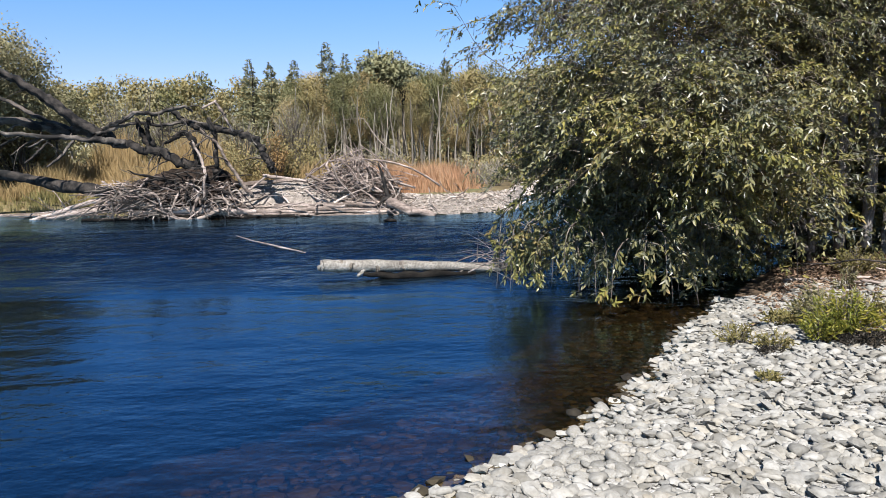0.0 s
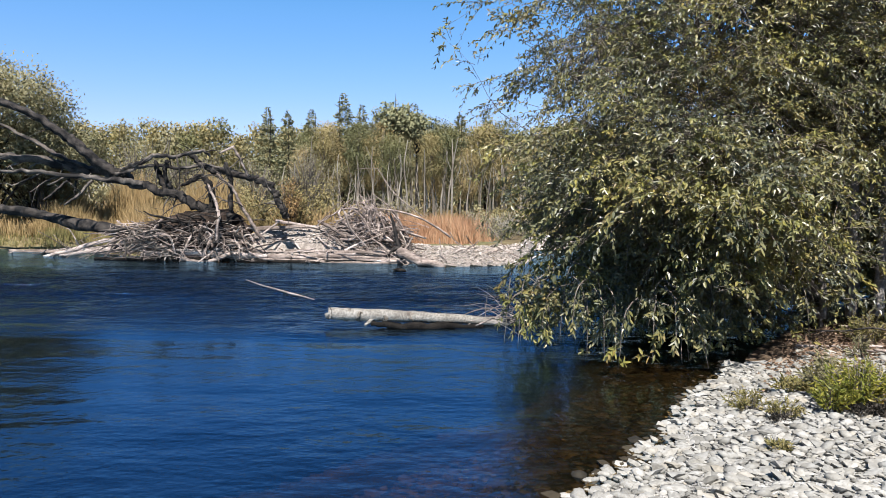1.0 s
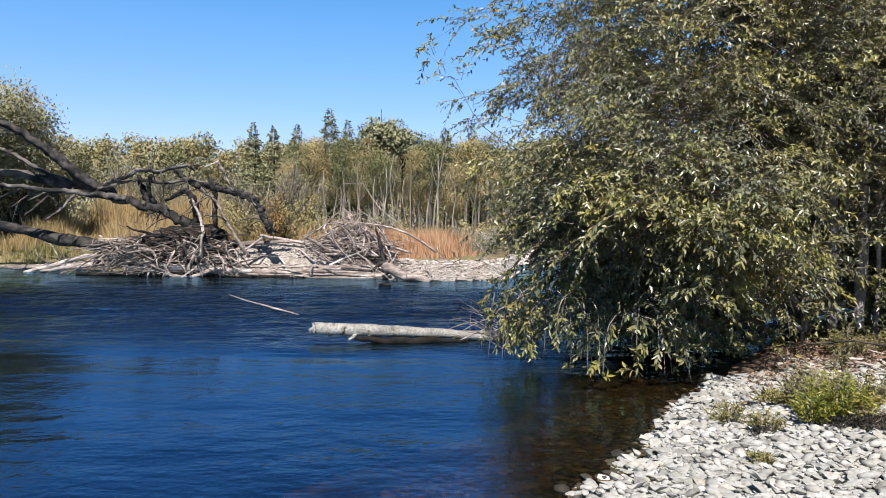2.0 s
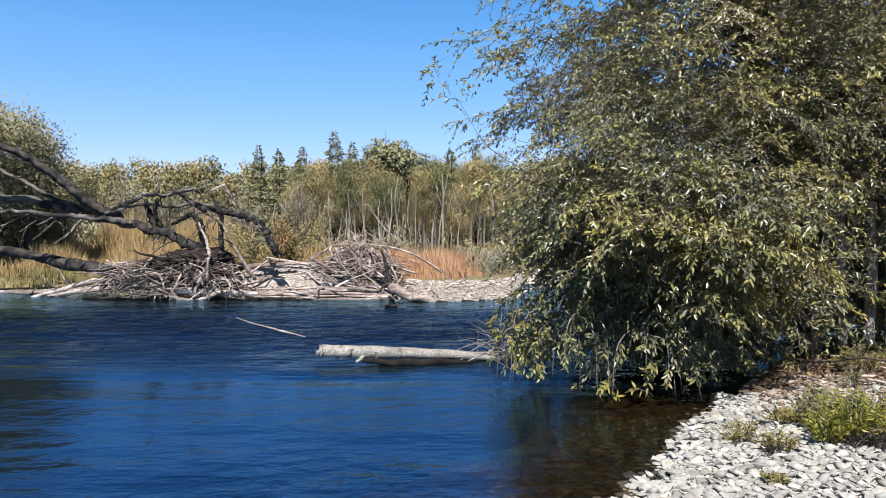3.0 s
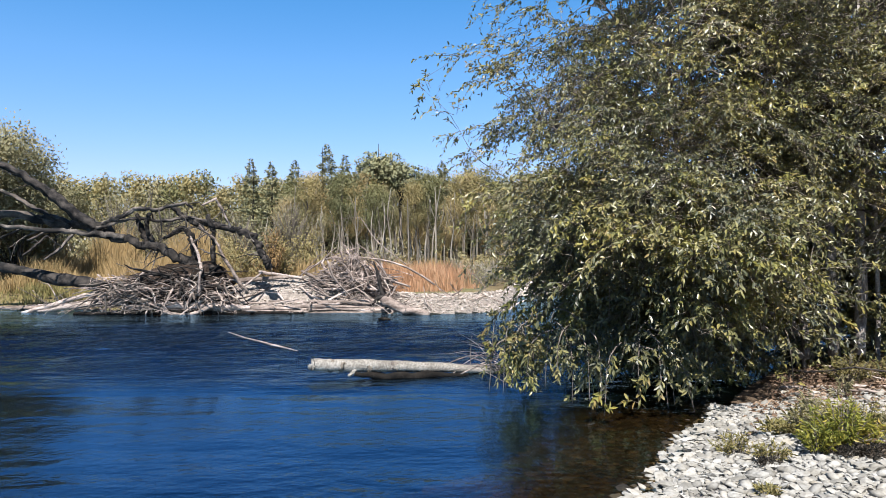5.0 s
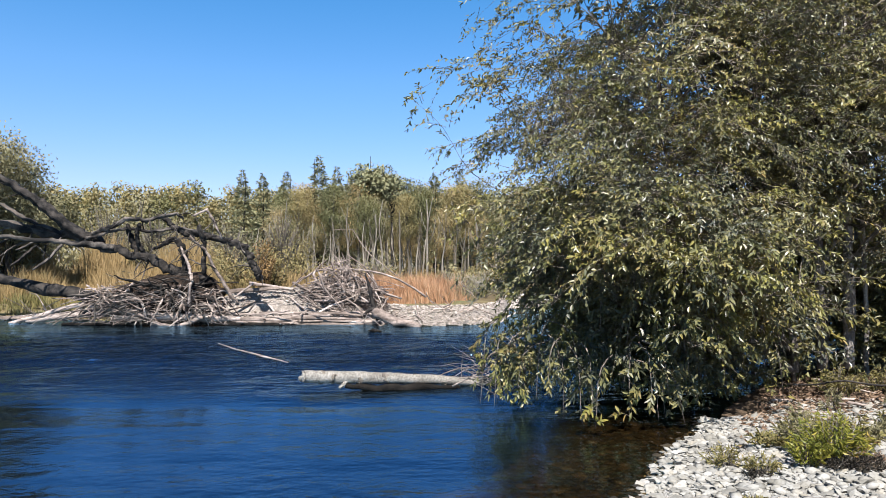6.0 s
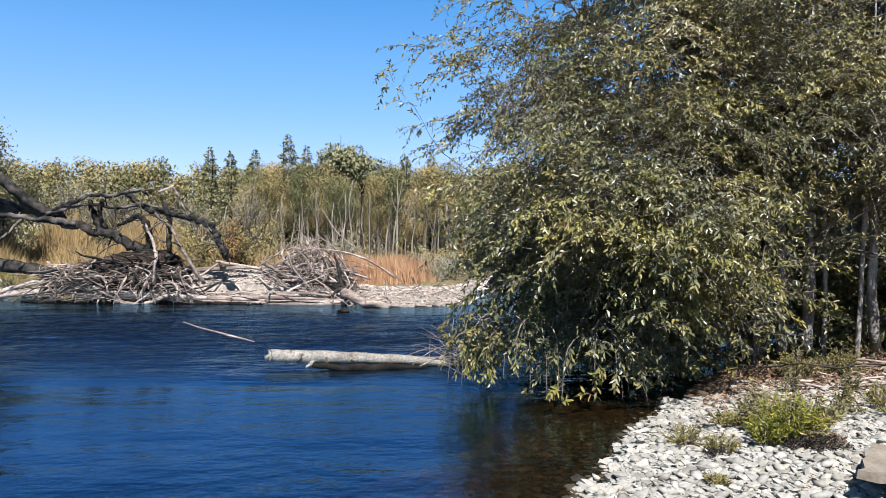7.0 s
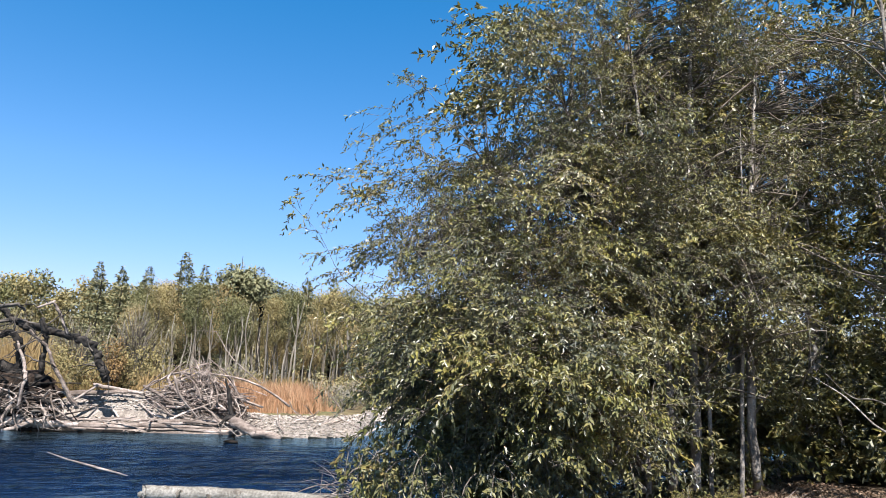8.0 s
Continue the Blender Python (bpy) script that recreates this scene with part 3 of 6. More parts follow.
def leafy_tree(name, base, stems, ells, boughs, label, leaf_material, shoots=14, seed=1, droop=0.45, leaf=(0.07, 0.115), wide=(0.026, 0.041), per=10, category="tree", group="", bare=False, weights=None, inner=0.45, reach=(0.8, 1.7), strands=(), awning=()):
    """Stems, boughs that carry flat drooping pads of leafy shoots, and bare twigs between them."""
    r = np.random.default_rng(seed)
    base = np.array(base, float)
    th = thing(name, base, label, category, group)
    tops = []
    for k, pts in enumerate(stems):
        p = np.array(pts, float)
        p[:, :3] -= base
        tops.append(smooth_path(p, 5))
        limb = part("trunk" if k == 0 else "limb", tube("trunk", p, MAT_BARK, 9, 5, 0.12, seed + k, 0.07), th if k == 0 else trunk)
        trunk = limb if k == 0 else trunk
    # boughs gather in leafy masses with dark hollows between them
    masses = max(boughs // (3 if bare else 8), 4)
    mc, mo = shell_points(masses, ells, r, inner, weights)
    mine = r.integers(0, masses, boughs)
    c, out = mc[mine] + r.normal(0, 1, (boughs, 3)) * np.array([0.36, 0.36, 0.20]), mo[mine]
    for e, k in awning:
        # boughs that reach out over the lower ones
        ac, ao = shell_points(k, [e], r, 0.2)
        c, out, boughs = np.vstack([c, ac]), np.vstack([out, ao * 0.4 + np.array([0, -0.8, 0.1])]), boughs + k
    h = unit(out * np.array([1, 1, 0.45]) + r.normal(0, 0.35, (boughs, 3)) + np.array([0, 0, 0.12]))
    L = r.uniform(*reach, boughs)
    # spine of a bough: rises a little, then bows down
    def spine(i, t):
        t = np.asarray(t)[..., None]
        return c[i] + h[i] * (L[i][..., None] * (t - 0.6)) - np.array([0, 0, 0.30]) * L[i][..., None] * t ** 2
    who = np.repeat(np.arange(boughs), shoots)
    t = r.uniform(0.08, 1.0, len(who)) ** 0.8
    lat = unit(np.cross(h[who], np.array([0, 0, 1.0])))
    sgn = np.where(r.uniform(size=len(who)) < 0.5, -1.0, 1.0)[:, None]
    start = spine(who, t) + r.normal(0, 0.05, (len(who), 3))
    head = h[who] * 0.65 + lat * sgn * r.uniform(0.2, 0.9, (len(who), 1)) + r.normal(0, 0.25, (len(who), 3)) + np.array([0, 0, 0.15])
    length = r.uniform(0.22, 0.55, len(who))
    items = []
    for x0, x1, y0, y1, z0, z1, k in strands:
        # hanging branchlets with short leafy side shoots on their lower parts
        for j in range(k):
            p0 = r.uniform((x0, y0, z0), (x1, y1, z1))
            p0[1] += 0.35
            way = np.array([r.normal(-0.05, 0.3), r.uniform(-0.75, -0.25), 0])
            fall = p0[2] - max(0.06, p0[2] - r.uniform(0.5, 1.15))
            p2 = p0 + way * 0.8 + np.array([0, 0, -fall])
            p1 = p0 + way * 0.6 + np.array([0, 0, 0.02 - 0.25 * fall])
            items.append(tube_data([(*(p0 - base), 0.010), (*(p1 - base), 0.007), (*(p2 - base), 0.003)], 5, 5, 0.5, seed * 100 + j, 0.1))
            m = int(r.integers(5, 9))
            u = r.uniform(0.25, 1.0, m)[:, None]
            at = (1 - u) ** 2 * p0 + 2 * u * (1 - u) * (2 * p1 - (p0 + p2) / 2) + u * u * p2
            start = np.vstack([start, at])
            head = np.vstack([head, r.normal(0, 0.6, (m, 3)) + np.array([0, -0.15, -0.25])])
            length = np.append(length, r.uniform(0.10, 0.30, m))
    (lv, lf), (tv, tf) = shoots_data(start, head, length, r, per, leaf, wide, droop, plain=bare)
    lv, lf, _ = drop_low(lv, lf, 4 if bare else 6, water_or_ground)
    tv, tf, _ = drop_low(tv, tf, 9, water_or_ground)
    part("crown", mesh_np("crown", lv - base, lf, leaf_material), th)
    along = np.vstack(tops)
    along = along[along[:, 2] > 0.7]
    if not bare:
        items.append((tv - base, tf))
    for i in range(0, boughs, 7 if bare else 1):
        foot, mid, tip = (spine(i, q) - base for q in (0.0, 0.5, 1.0))
        d2 = np.linalg.norm(along[:, :3] - foot, axis=1) + 1.2 * np.maximum(along[:, 2] - foot[2], 0) + r.uniform(0, 1.3, len(along))
        a = along[np.argmin(d2)]
        bow = (a[:3] + foot) / 2 + np.array([0, 0, 0.10 * np.linalg.norm(foot - a[:3])]) + r.normal(0, 0.10, 3)
        rr = min(a[3] * 0.5, 0.016)
        if tip[2] + base[2] > 0.25:
            items.append(tube_data([(*a[:3], rr), (*bow, rr * 0.8), (*foot, rr * 0.6), (*mid, rr * 0.4), (*tip, rr * 0.18)], 5, 3, 0.3, int(i)))
    v, f = joined(items)
    tagged(part("twig_mass", mesh_np("twig_mass", v, f, MAT_TWIG, smooth=True), th), kind="stuff")
    return th


WILLOWS = "willows on the gravel shore"
leafy_tree("willow_tree", (5.35, 9.95, 0.33),
           [[(5.35, 9.95, 0.28, 0.055), (5.25, 10.0, 1.4, 0.05), (4.9, 10.1, 3.0, 0.04), (4.4, 10.2, 5.0, 0.028), (3.9, 10.2, 7.2, 0.010)],
            [(5.30, 9.95, 0.30, 0.045), (4.5, 9.9, 0.9, 0.036), (3.2, 9.6, 1.6, 0.025), (1.9, 9.3, 1.8, 0.010)],
            [(5.2, 10.0, 0.9, 0.04), (4.3, 10.2, 2.6, 0.034), (3.4, 10.2, 4.3, 0.024), (2.4, 10.1, 5.6, 0.010)],
            [(5.25, 9.95, 0.7, 0.035), (4.3, 9.5, 1.6, 0.026), (3.3, 8.9, 2.3, 0.018), (2.5, 8.4, 2.2, 0.008)],
            [(5.3, 10.0, 0.6, 0.04), (3.7, 10.3, 1.9, 0.03), (2.6, 10.1, 3.0, 0.02), (1.5, 9.8, 3.7, 0.008)]],
           [(2.95, 9.7, 1.2, 1.55, 1.0, 0.7), (3.1, 9.9, 1.1, 1.5, 0.9, 0.7), (3.9, 10.4, 1.1, 1.9, 0.9, 0.9), (3.1, 9.05, 2.65, 2.05, 1.75, 1.15), (3.45, 9.6, 4.25, 2.45, 1.9, 1.6), (3.5, 10.0, 6.0, 2.35, 1.8, 1.7), (2.65, 8.5, 1.35, 0.85, 0.7, 0.45), (4.1, 10.9, 1.8, 1.9, 0.7, 1.5), (1.75, 9.5, 2.3, 0.6, 0.6, 1.2), (2.15, 9.7, 4.3, 0.75, 0.8, 0.8), (3.3, 10.5, 0.65, 1.7, 0.5, 0.45)],
           820, "broad willow with drooping olive leaves overhanging the water", MAT_LEAF, seed=11, group=WILLOWS, weights=[0.32, 0.36, 0.8, 1.3, 0.95, 0.66, 0.25, 1.1, 0.5, 0.95, 1.6], leaf=(0.067, 0.107), wide=(0.028, 0.043), shoots=15, per=11,
           strands=[(2.2, 3.6, 7.9, 8.6, 1.6, 3.0, 14), (0.95, 1.7, 8.5, 9.1, 0.7, 1.2, 9), (2.1, 2.5, 7.4, 7.6, 0.75, 1.0, 5), (1.5, 1.9, 7.7, 8.0, 0.75, 1.0, 4), (1.0, 1.3, 8.5, 8.7, 0.7, 1.0, 3), (1.3, 3.3, 8.0, 8.7, 0.8, 1.4, 18), (3.0, 4.4, 8.4, 9.0, 0.9, 1.6, 14)],
           awning=[((2.95, 7.95, 2.45, 1.4, 0.7, 0.6), 70)])
leafy_tree("willow_tree", (5.75, 9.95, 0.36),
           [[(5.75, 9.95, 0.3, 0.062), (5.7, 9.9, 2.0, 0.055), (5.5, 10.0, 4.5, 0.042), (5.2, 10.2, 8.0, 0.015)],
            [(5.70, 9.92, 1.6, 0.035), (6.1, 9.6, 3.2, 0.026), (6.4, 9.3, 5.0, 0.012)],
            [(5.62, 9.95, 3.0, 0.03), (4.9, 10.1, 5.2, 0.022), (4.6, 10.2, 7.6, 0.010)]],
           [(5.3, 9.9, 3.6, 1.9, 1.6, 1.4), (5.4, 10.2, 5.8, 2.1, 1.8, 1.8), (5.8, 10.4, 8.0, 2.2, 1.8, 1.5), (5.2, 9.5, 2.0, 0.9, 0.6, 0.5)],
           225, "tall slender willow with grey bark and thin olive crown", MAT_LEAF, seed=12, group=WILLOWS, weights=[0.75, 0.8, 0.55, 0.5])
leafy_tree("willow_tree", (6.15, 9.95, 0.4),
           [[(6.15, 9.95, 0.33, 0.078), (6.15, 9.95, 2.0, 0.068), (6.2, 10.1, 4.5, 0.05), (6.6, 10.4, 8.6, 0.015)],
            [(6.15, 9.95, 1.8, 0.036), (6.9, 9.6, 3.0, 0.026), (7.6, 9.4, 4.6, 0.012)]],
           [(6.3, 8.9, 2.3, 0.7, 0.6, 0.8), (6.5, 9.2, 3.3, 1.0, 0.8, 0.8), (6.7, 10.0, 3.7, 1.9, 1.7, 1.2), (6.8, 10.4, 5.6, 2.2, 1.9, 1.8), (7.0, 10.6, 8.0, 2.4, 2.0, 1.7)],
           250, "willow with a pale grey trunk and yellowing olive leaves", MAT_LEAF, seed=13, group=WILLOWS, weights=[0.45, 0.7, 1.0, 0.8, 0.6])
leafy_tree("willow_tree", (7.15, 9.85, 0.45),
           [[(7.15, 9.85, 0.38, 0.075), (7.05, 9.8, 1.8, 0.065), (7.3, 10.0, 4.5, 0.045), (7.9, 10.4, 8.2, 0.015)]],
           [(8.0, 10.2, 4.6, 1.8, 1.7, 1.7), (8.4, 10.5, 7.0, 2.3, 2.0, 1.9), (7.4, 9.5, 2.6, 0.9, 0.7, 0.6)],
           160, "willow with a dark leaning trunk in deep shade", MAT_LEAF, seed=14, group=WILLOWS)
for k, (x, y, lean, h) in enumerate([(5.55, 10.35, -0.25, 6.5), (5.95, 10.2, 0.2, 7.0), (6.55, 10.15, -0.1, 7.6), (6.75, 9.7, 0.3, 6.2), (4.95, 10.4, -0.3, 6.0)]):
    z = float(height(x, y))
    leafy_tree("willow_sapling", (x, y, z),
               [[(x, y, z - 0.05, 0.036), (x + lean * 0.2, y, 1.6, 0.032), (x + lean * 0.7, y + 0.05, h * 0.6, 0.022), (x + lean, y + 0.1, h, 0.006)]],
               [(x + lean * 0.6, y - 0.1, h * 0.62, 0.7, 0.7, 1.5), (x + lean, y, h * 0.85, 0.8, 0.8, 1.2)],
               26, "thin upright willow stem with sparse leaves", MAT_LEAF, shoots=11, seed=16 + k, group=WILLOWS, reach=(0.5, 1.0))
leafy_tree("alder_tree", (8.3, 7.7, 0.5),
           [[(8.3, 7.7, 0.4, 0.11), (8.1, 7.6, 2.4, 0.09), (7.8, 7.5, 5.0, 0.05), (7.6, 7.4, 7.5, 0.015)],
            [(8.2, 7.65, 1.15, 0.022), (7.5, 7.8, 1.4, 0.012), (7.1, 7.95, 1.8, 0.008), (6.75, 8.1, 2.05, 0.003)],
            [(8.2, 7.65, 1.3, 0.018), (7.6, 7.9, 1.75, 0.010), (7.25, 8.0, 1.8, 0.006), (6.95, 8.1, 2.1, 0.003)]],
           [(7.8, 7.4, 4.9, 1.6, 1.4, 1.5), (8.5, 7.6, 6.8, 2.1, 1.9, 1.8), (7.6, 8.3, 3.4, 1.1, 0.9, 0.8)],
           95, "shore tree with yellowing and orange tinged leaves", MAT_LEAF_YELLOW, seed=15, leaf=(0.06, 0.10), wide=(0.032, 0.05))
# trees deeper in the wood, mostly in shade
# the last two stand out of view, added to throw shade on the wood
for k, (x, y, h) in enumerate([(8.8, 13.0, 11.5), (11.0, 11.2, 11.5), (11.6, 8.4, 9.5), (12.4, 14.5, 10.5), (7.8, 12.6, 8.5), (14.5, 10.5, 11.0), (6.6, 12.6, 11.5), (9.9, 12.0, 12.0), (5.4, 12.7, 10.6), (13.0, 12.4, 10.0), (16.0, 15.5, 10.0), (17.5, 13.0, 10.0), (11.8, 5.2, 10.5), (13.2, 2.0, 11.0)]):
    z = float(height(x, y))
    leafy_tree("shade_tree", (x, y, z),
               [[(x, y, z - 0.1, 0.12), (x + 0.2, y, h * 0.35, 0.10), (x - 0.1, y + 0.2, h * 0.7, 0.05), (x, y, h, 0.012)]],
               [(x, y, h * 0.42, 1.9, 1.9, 1.6), (x, y, h * 0.72, 2.5, 2.5, 2.2), (x, y, 1.6, 1.7, 1.7, 1.0)],
               115, "tree with dense olive foliage that shades the near wood", MAT_LEAF, shoots=11, seed=30 + k, per=8, leaf=(0.16, 0.24), wide=(0.08, 0.115), reach=(1.2, 2.2), group="trees of the near wood", bare=True)


for k, (x, y) in enumerate([(6.9, 11.3), (8.4, 11.6), (9.6, 11.0), (10.6, 10.8), (12.8, 9.8), (13.4, 8.4), (7.6, 10.9), (11.5, 9.6), (10.9, 11.8), (12.3, 12.9), (13.6, 14.4), (12.6, 11.2), (14.8, 15.6), (16.5, 17.5), (12.6, 16.5), (15.8, 14.4)]):
    z = float(height(x, y))
    leafy_tree("understory_bush", (x, y, z), [[(x, y, z - 0.05, 0.04), (x + 0.1, y, z + 0.8, 0.03), (x - 0.1, y + 0.1, z + 1.9, 0.01)]],
               [(x, y, z + (1.0 if k < 8 else 1.7), 1.0, 1.0, 1.1 if k < 8 else 1.7)], 34, "dense dark bush in the shade under the trees", MAT_LEAF, shoots=10, seed=50 + k, per=7,
               leaf=(0.10, 0.16), wide=(0.05, 0.075), category="shrub", group="undergrowth of the near wood", bare=True)


# ---- far bank: woods ----
def far_tree_meshes(kind, h, r, per=60, size=1.0):
    """Trunk and crown of one tree of the far woods."""
    bend = r.normal(0, 0.25, 2)
    tr = [(0, 0, -0.2, 0.016 * h), (bend[0] * 0.4, bend[1] * 0.4, h * 0.35, 0.013 * h), (bend[0], bend[1], h * 0.7, 0.005 * h), (bend[0], bend[1], h * 0.97, 0.02)]
    items = [tube_data(tr, 6, 3, 0.1, int(h * 10))]
    if kind == "conifer":
        n = 3600
        t = 1 - (1 - 0.16) * r.uniform(0, 1, n) ** 0.62
        ang = r.uniform(0, 6.283, n)
        tier = 0.75 + 0.35 * np.sin(t * 70) + 0.25 * np.sin(3 * ang + np.floor(t * 11) * 2.1)
        rad = (1 - t) ** 0.8 * 0.28 * h * tier * r.uniform(0.1, 1.0, n) ** 0.6
        b = np.stack([rad * np.cos(ang), rad * np.sin(ang), t * h - rad * 0.2], 1)
        d = np.stack([np.cos(ang), np.sin(ang), np.full(n, 0.1)], 1) + r.normal(0, 0.35, (n, 3))
        lv, lf = leaves_data(b, d, r.uniform(0.2, 0.42, n), r.uniform(0.09, 0.18, n), r)
        out = np.stack([np.cos(ang), np.sin(ang), 0.4 + 0.8 * np.sin(t * 70)], 1)
    else:
        lo = 0.36 if kind == "broad" else 0.5
        nc = 40 if kind == "broad" else 26
        t = r.uniform(lo, 1.0, nc)
        wide = 0.17 * h if kind == "broad" else 0.11 * h
        if kind == "flat":
            t, wide, per = np.repeat(r.uniform(0.6, 0.97, 9), 3)[:nc], 0.15 * h, 100
        prof = np.sin(np.clip((t - lo * 0.6) / (1.06 - lo * 0.6), 0, 1) * np.pi) ** 0.7
        ang = r.uniform(0, 6.283, nc)
        rr = wide * prof * r.uniform(0.3, 1.0, nc)
        cc = np.stack([rr * np.cos(ang) + bend[0] * t, rr * np.sin(ang) + bend[1] * t, t * h], 1)
        b = np.repeat(cc, per, 0) + r.normal(0, 1, (nc * per, 3)) * (np.array([0.050, 0.050, 0.036]) if kind != "flat" else np.array([0.038, 0.038, 0.026])) * h
        out = unit(b - np.repeat(cc, per, 0)) + 0.5 * unit(b - np.array([bend[0], bend[1], 0.6 * h])) + np.array([0, 0, 0.25])
        lv, lf = leaves_data(b, r.normal(0, 1, (nc * per, 3)) + np.array([0, 0, -0.3]), size * r.uniform(0.20, 0.40, nc * per), size * r.uniform(0.13, 0.24, nc * per), r)
        for c in cc[:3 if per < 50 else 16]:
            a = np.array([bend[0] * 0.6, bend[1] * 0.6, max(c[2] - 0.18 * h, 0.2 * h)])
            m = (a + c) / 2
            items.append(tube_data([(*a, 0.05), (*m, 0.035), (*c, 0.012)], 4, 2, 0.2, 5))
    lf, nor = leaf_facing(lv, lf, unit(out), 0.78)
    return joined(items), (lv, lf, nor)


def far_tree(name, kind, h, leaf_material, bark, label, seed, per=60, size=1.0):
    r = np.random.default_rng(seed)
    (tv, tf), (lv, lf, nor) = far_tree_meshes(kind, h, r, per, size)
    th = thing(name, (0, 0, 0), label, "tree", "trees of the far woods")
    part("trunk", mesh_np("trunk", tv, tf, bark, smooth=True), th)
    part("crown", mesh_np("crown", lv, lf, leaf_material, normals=nor), th)
    return th


def placed(proto, x, y, scale, turn, first):
    z = float(height(x, y)) - 0.05
    m = Matrix.Translation((x, y, z)) @ Matrix.Rotation(turn, 4, "Z")
    if first:
        proto.matrix_basis = m
        ob = proto
    else:
        ob = copy_thing(proto, m)
    ob.scale = (scale * 1.0, scale * 1.0, scale)
    return ob


rf = np.random.default_rng(50)
DEEP = [far_tree("ash_tree", "slim", 9.5, MAT_FAR_GREEN, MAT_PALEBARK, "tall slim tree with deep green crown", 66 + k, 160, 0.50) for k in range(2)]
OLIVE = [far_tree("poplar_tree", "slim", 9.0, MAT_FAR_OLIVE, MAT_PALEBARK, "slim tree with pale bare trunk and olive autumn crown", 60 + k, 165, 0.50) for k in range(3)]
YELLOW = [far_tree("birch_tree", "broad", 8.5, MAT_FAR_YELLOW, MAT_PALEBARK, "broad tree with yellow olive autumn leaves", 70 + k, 125, 0.50) for k in range(3)]
GREYT = [far_tree("grey_tree", "slim", 8.0, MAT_FAR_GREY, MAT_PALEBARK, "thin grey half-bare tree at the wood's edge", 80 + k, 70, 0.5) for k in range(2)]
BACK = [far_tree("woodland_tree", "broad", 8.5, m, MAT_PALEBARK, "rounded olive tree deep in the far woods", 85 + k, 22, 1.1) for k, m in enumerate((MAT_FAR_OLIVE, MAT_FAR_GREEN, MAT_FAR_GREY))]
SPRUCE = [far_tree("conifer_tree", "conifer", 12.0, MAT_CONIFER, MAT_DARKWOOD, "pointed dark green conifer above the woods", 90 + k) for k in range(2)]
PINE = [far_tree("pine_tree", "flat", 12.0, MAT_CONIFER, MAT_DARKWOOD, "flat-topped dark pine above the woods", 95)]
used = set()


def plant(kinds, x, y, s):
    p = kinds[int(rf.integers(len(kinds)))]
    placed(p, x, y, s, rf.uniform(0, 6.28), p.name not in used)
    used.add(p.name)


# the edge of the wood, then row behind row
for row, (d0, count, lo, hi) in enumerate([(49, 50, 0.56, 0.76), (55, 50, 0.66, 0.88), (62, 42, 0.74, 0.95), (74, 36, 0.82, 1.04), (88, 36, 0.95, 1.18), (94, 70, 1.05, 1.35), (105, 84, 1.26, 1.55), (128, 64, 1.47, 1.81)]):
    for k in range(count):
        a = -0.66 + 1.52 * (k + rf.uniform(0.0, 1.0)) / count
        d = d0 * rf.uniform(0.95, 1.06)
        if (a < -0.215 and d0 < 90) or (a > -0.1 and d0 == 94):
            continue
        u = rf.uniform()
        plant(BACK if d0 > 70 else OLIVE if u < 0.36 else DEEP if u < 0.56 else YELLOW if u < 0.82 else GREYT, d * math.tan(a), d, rf.uniform(lo, hi))
for x, d, s in ((-8.7, 57, 0.845), (-7.4, 58, 0.78), (-11.6, 58, 0.75), (-13.3, 57, 0.73), (-15.2, 58, 0.76), (0.8, 60, 0.76), (-12.9, 63, 0.72), (3.2, 62, 0.80), (-6.9, 64, 0.78)):
    plant(SPRUCE, x, d, s)
for x, d, s in ((-4.5, 56, 0.86), (-2.7, 57, 0.80)):
    plant(PINE, x, d, s)


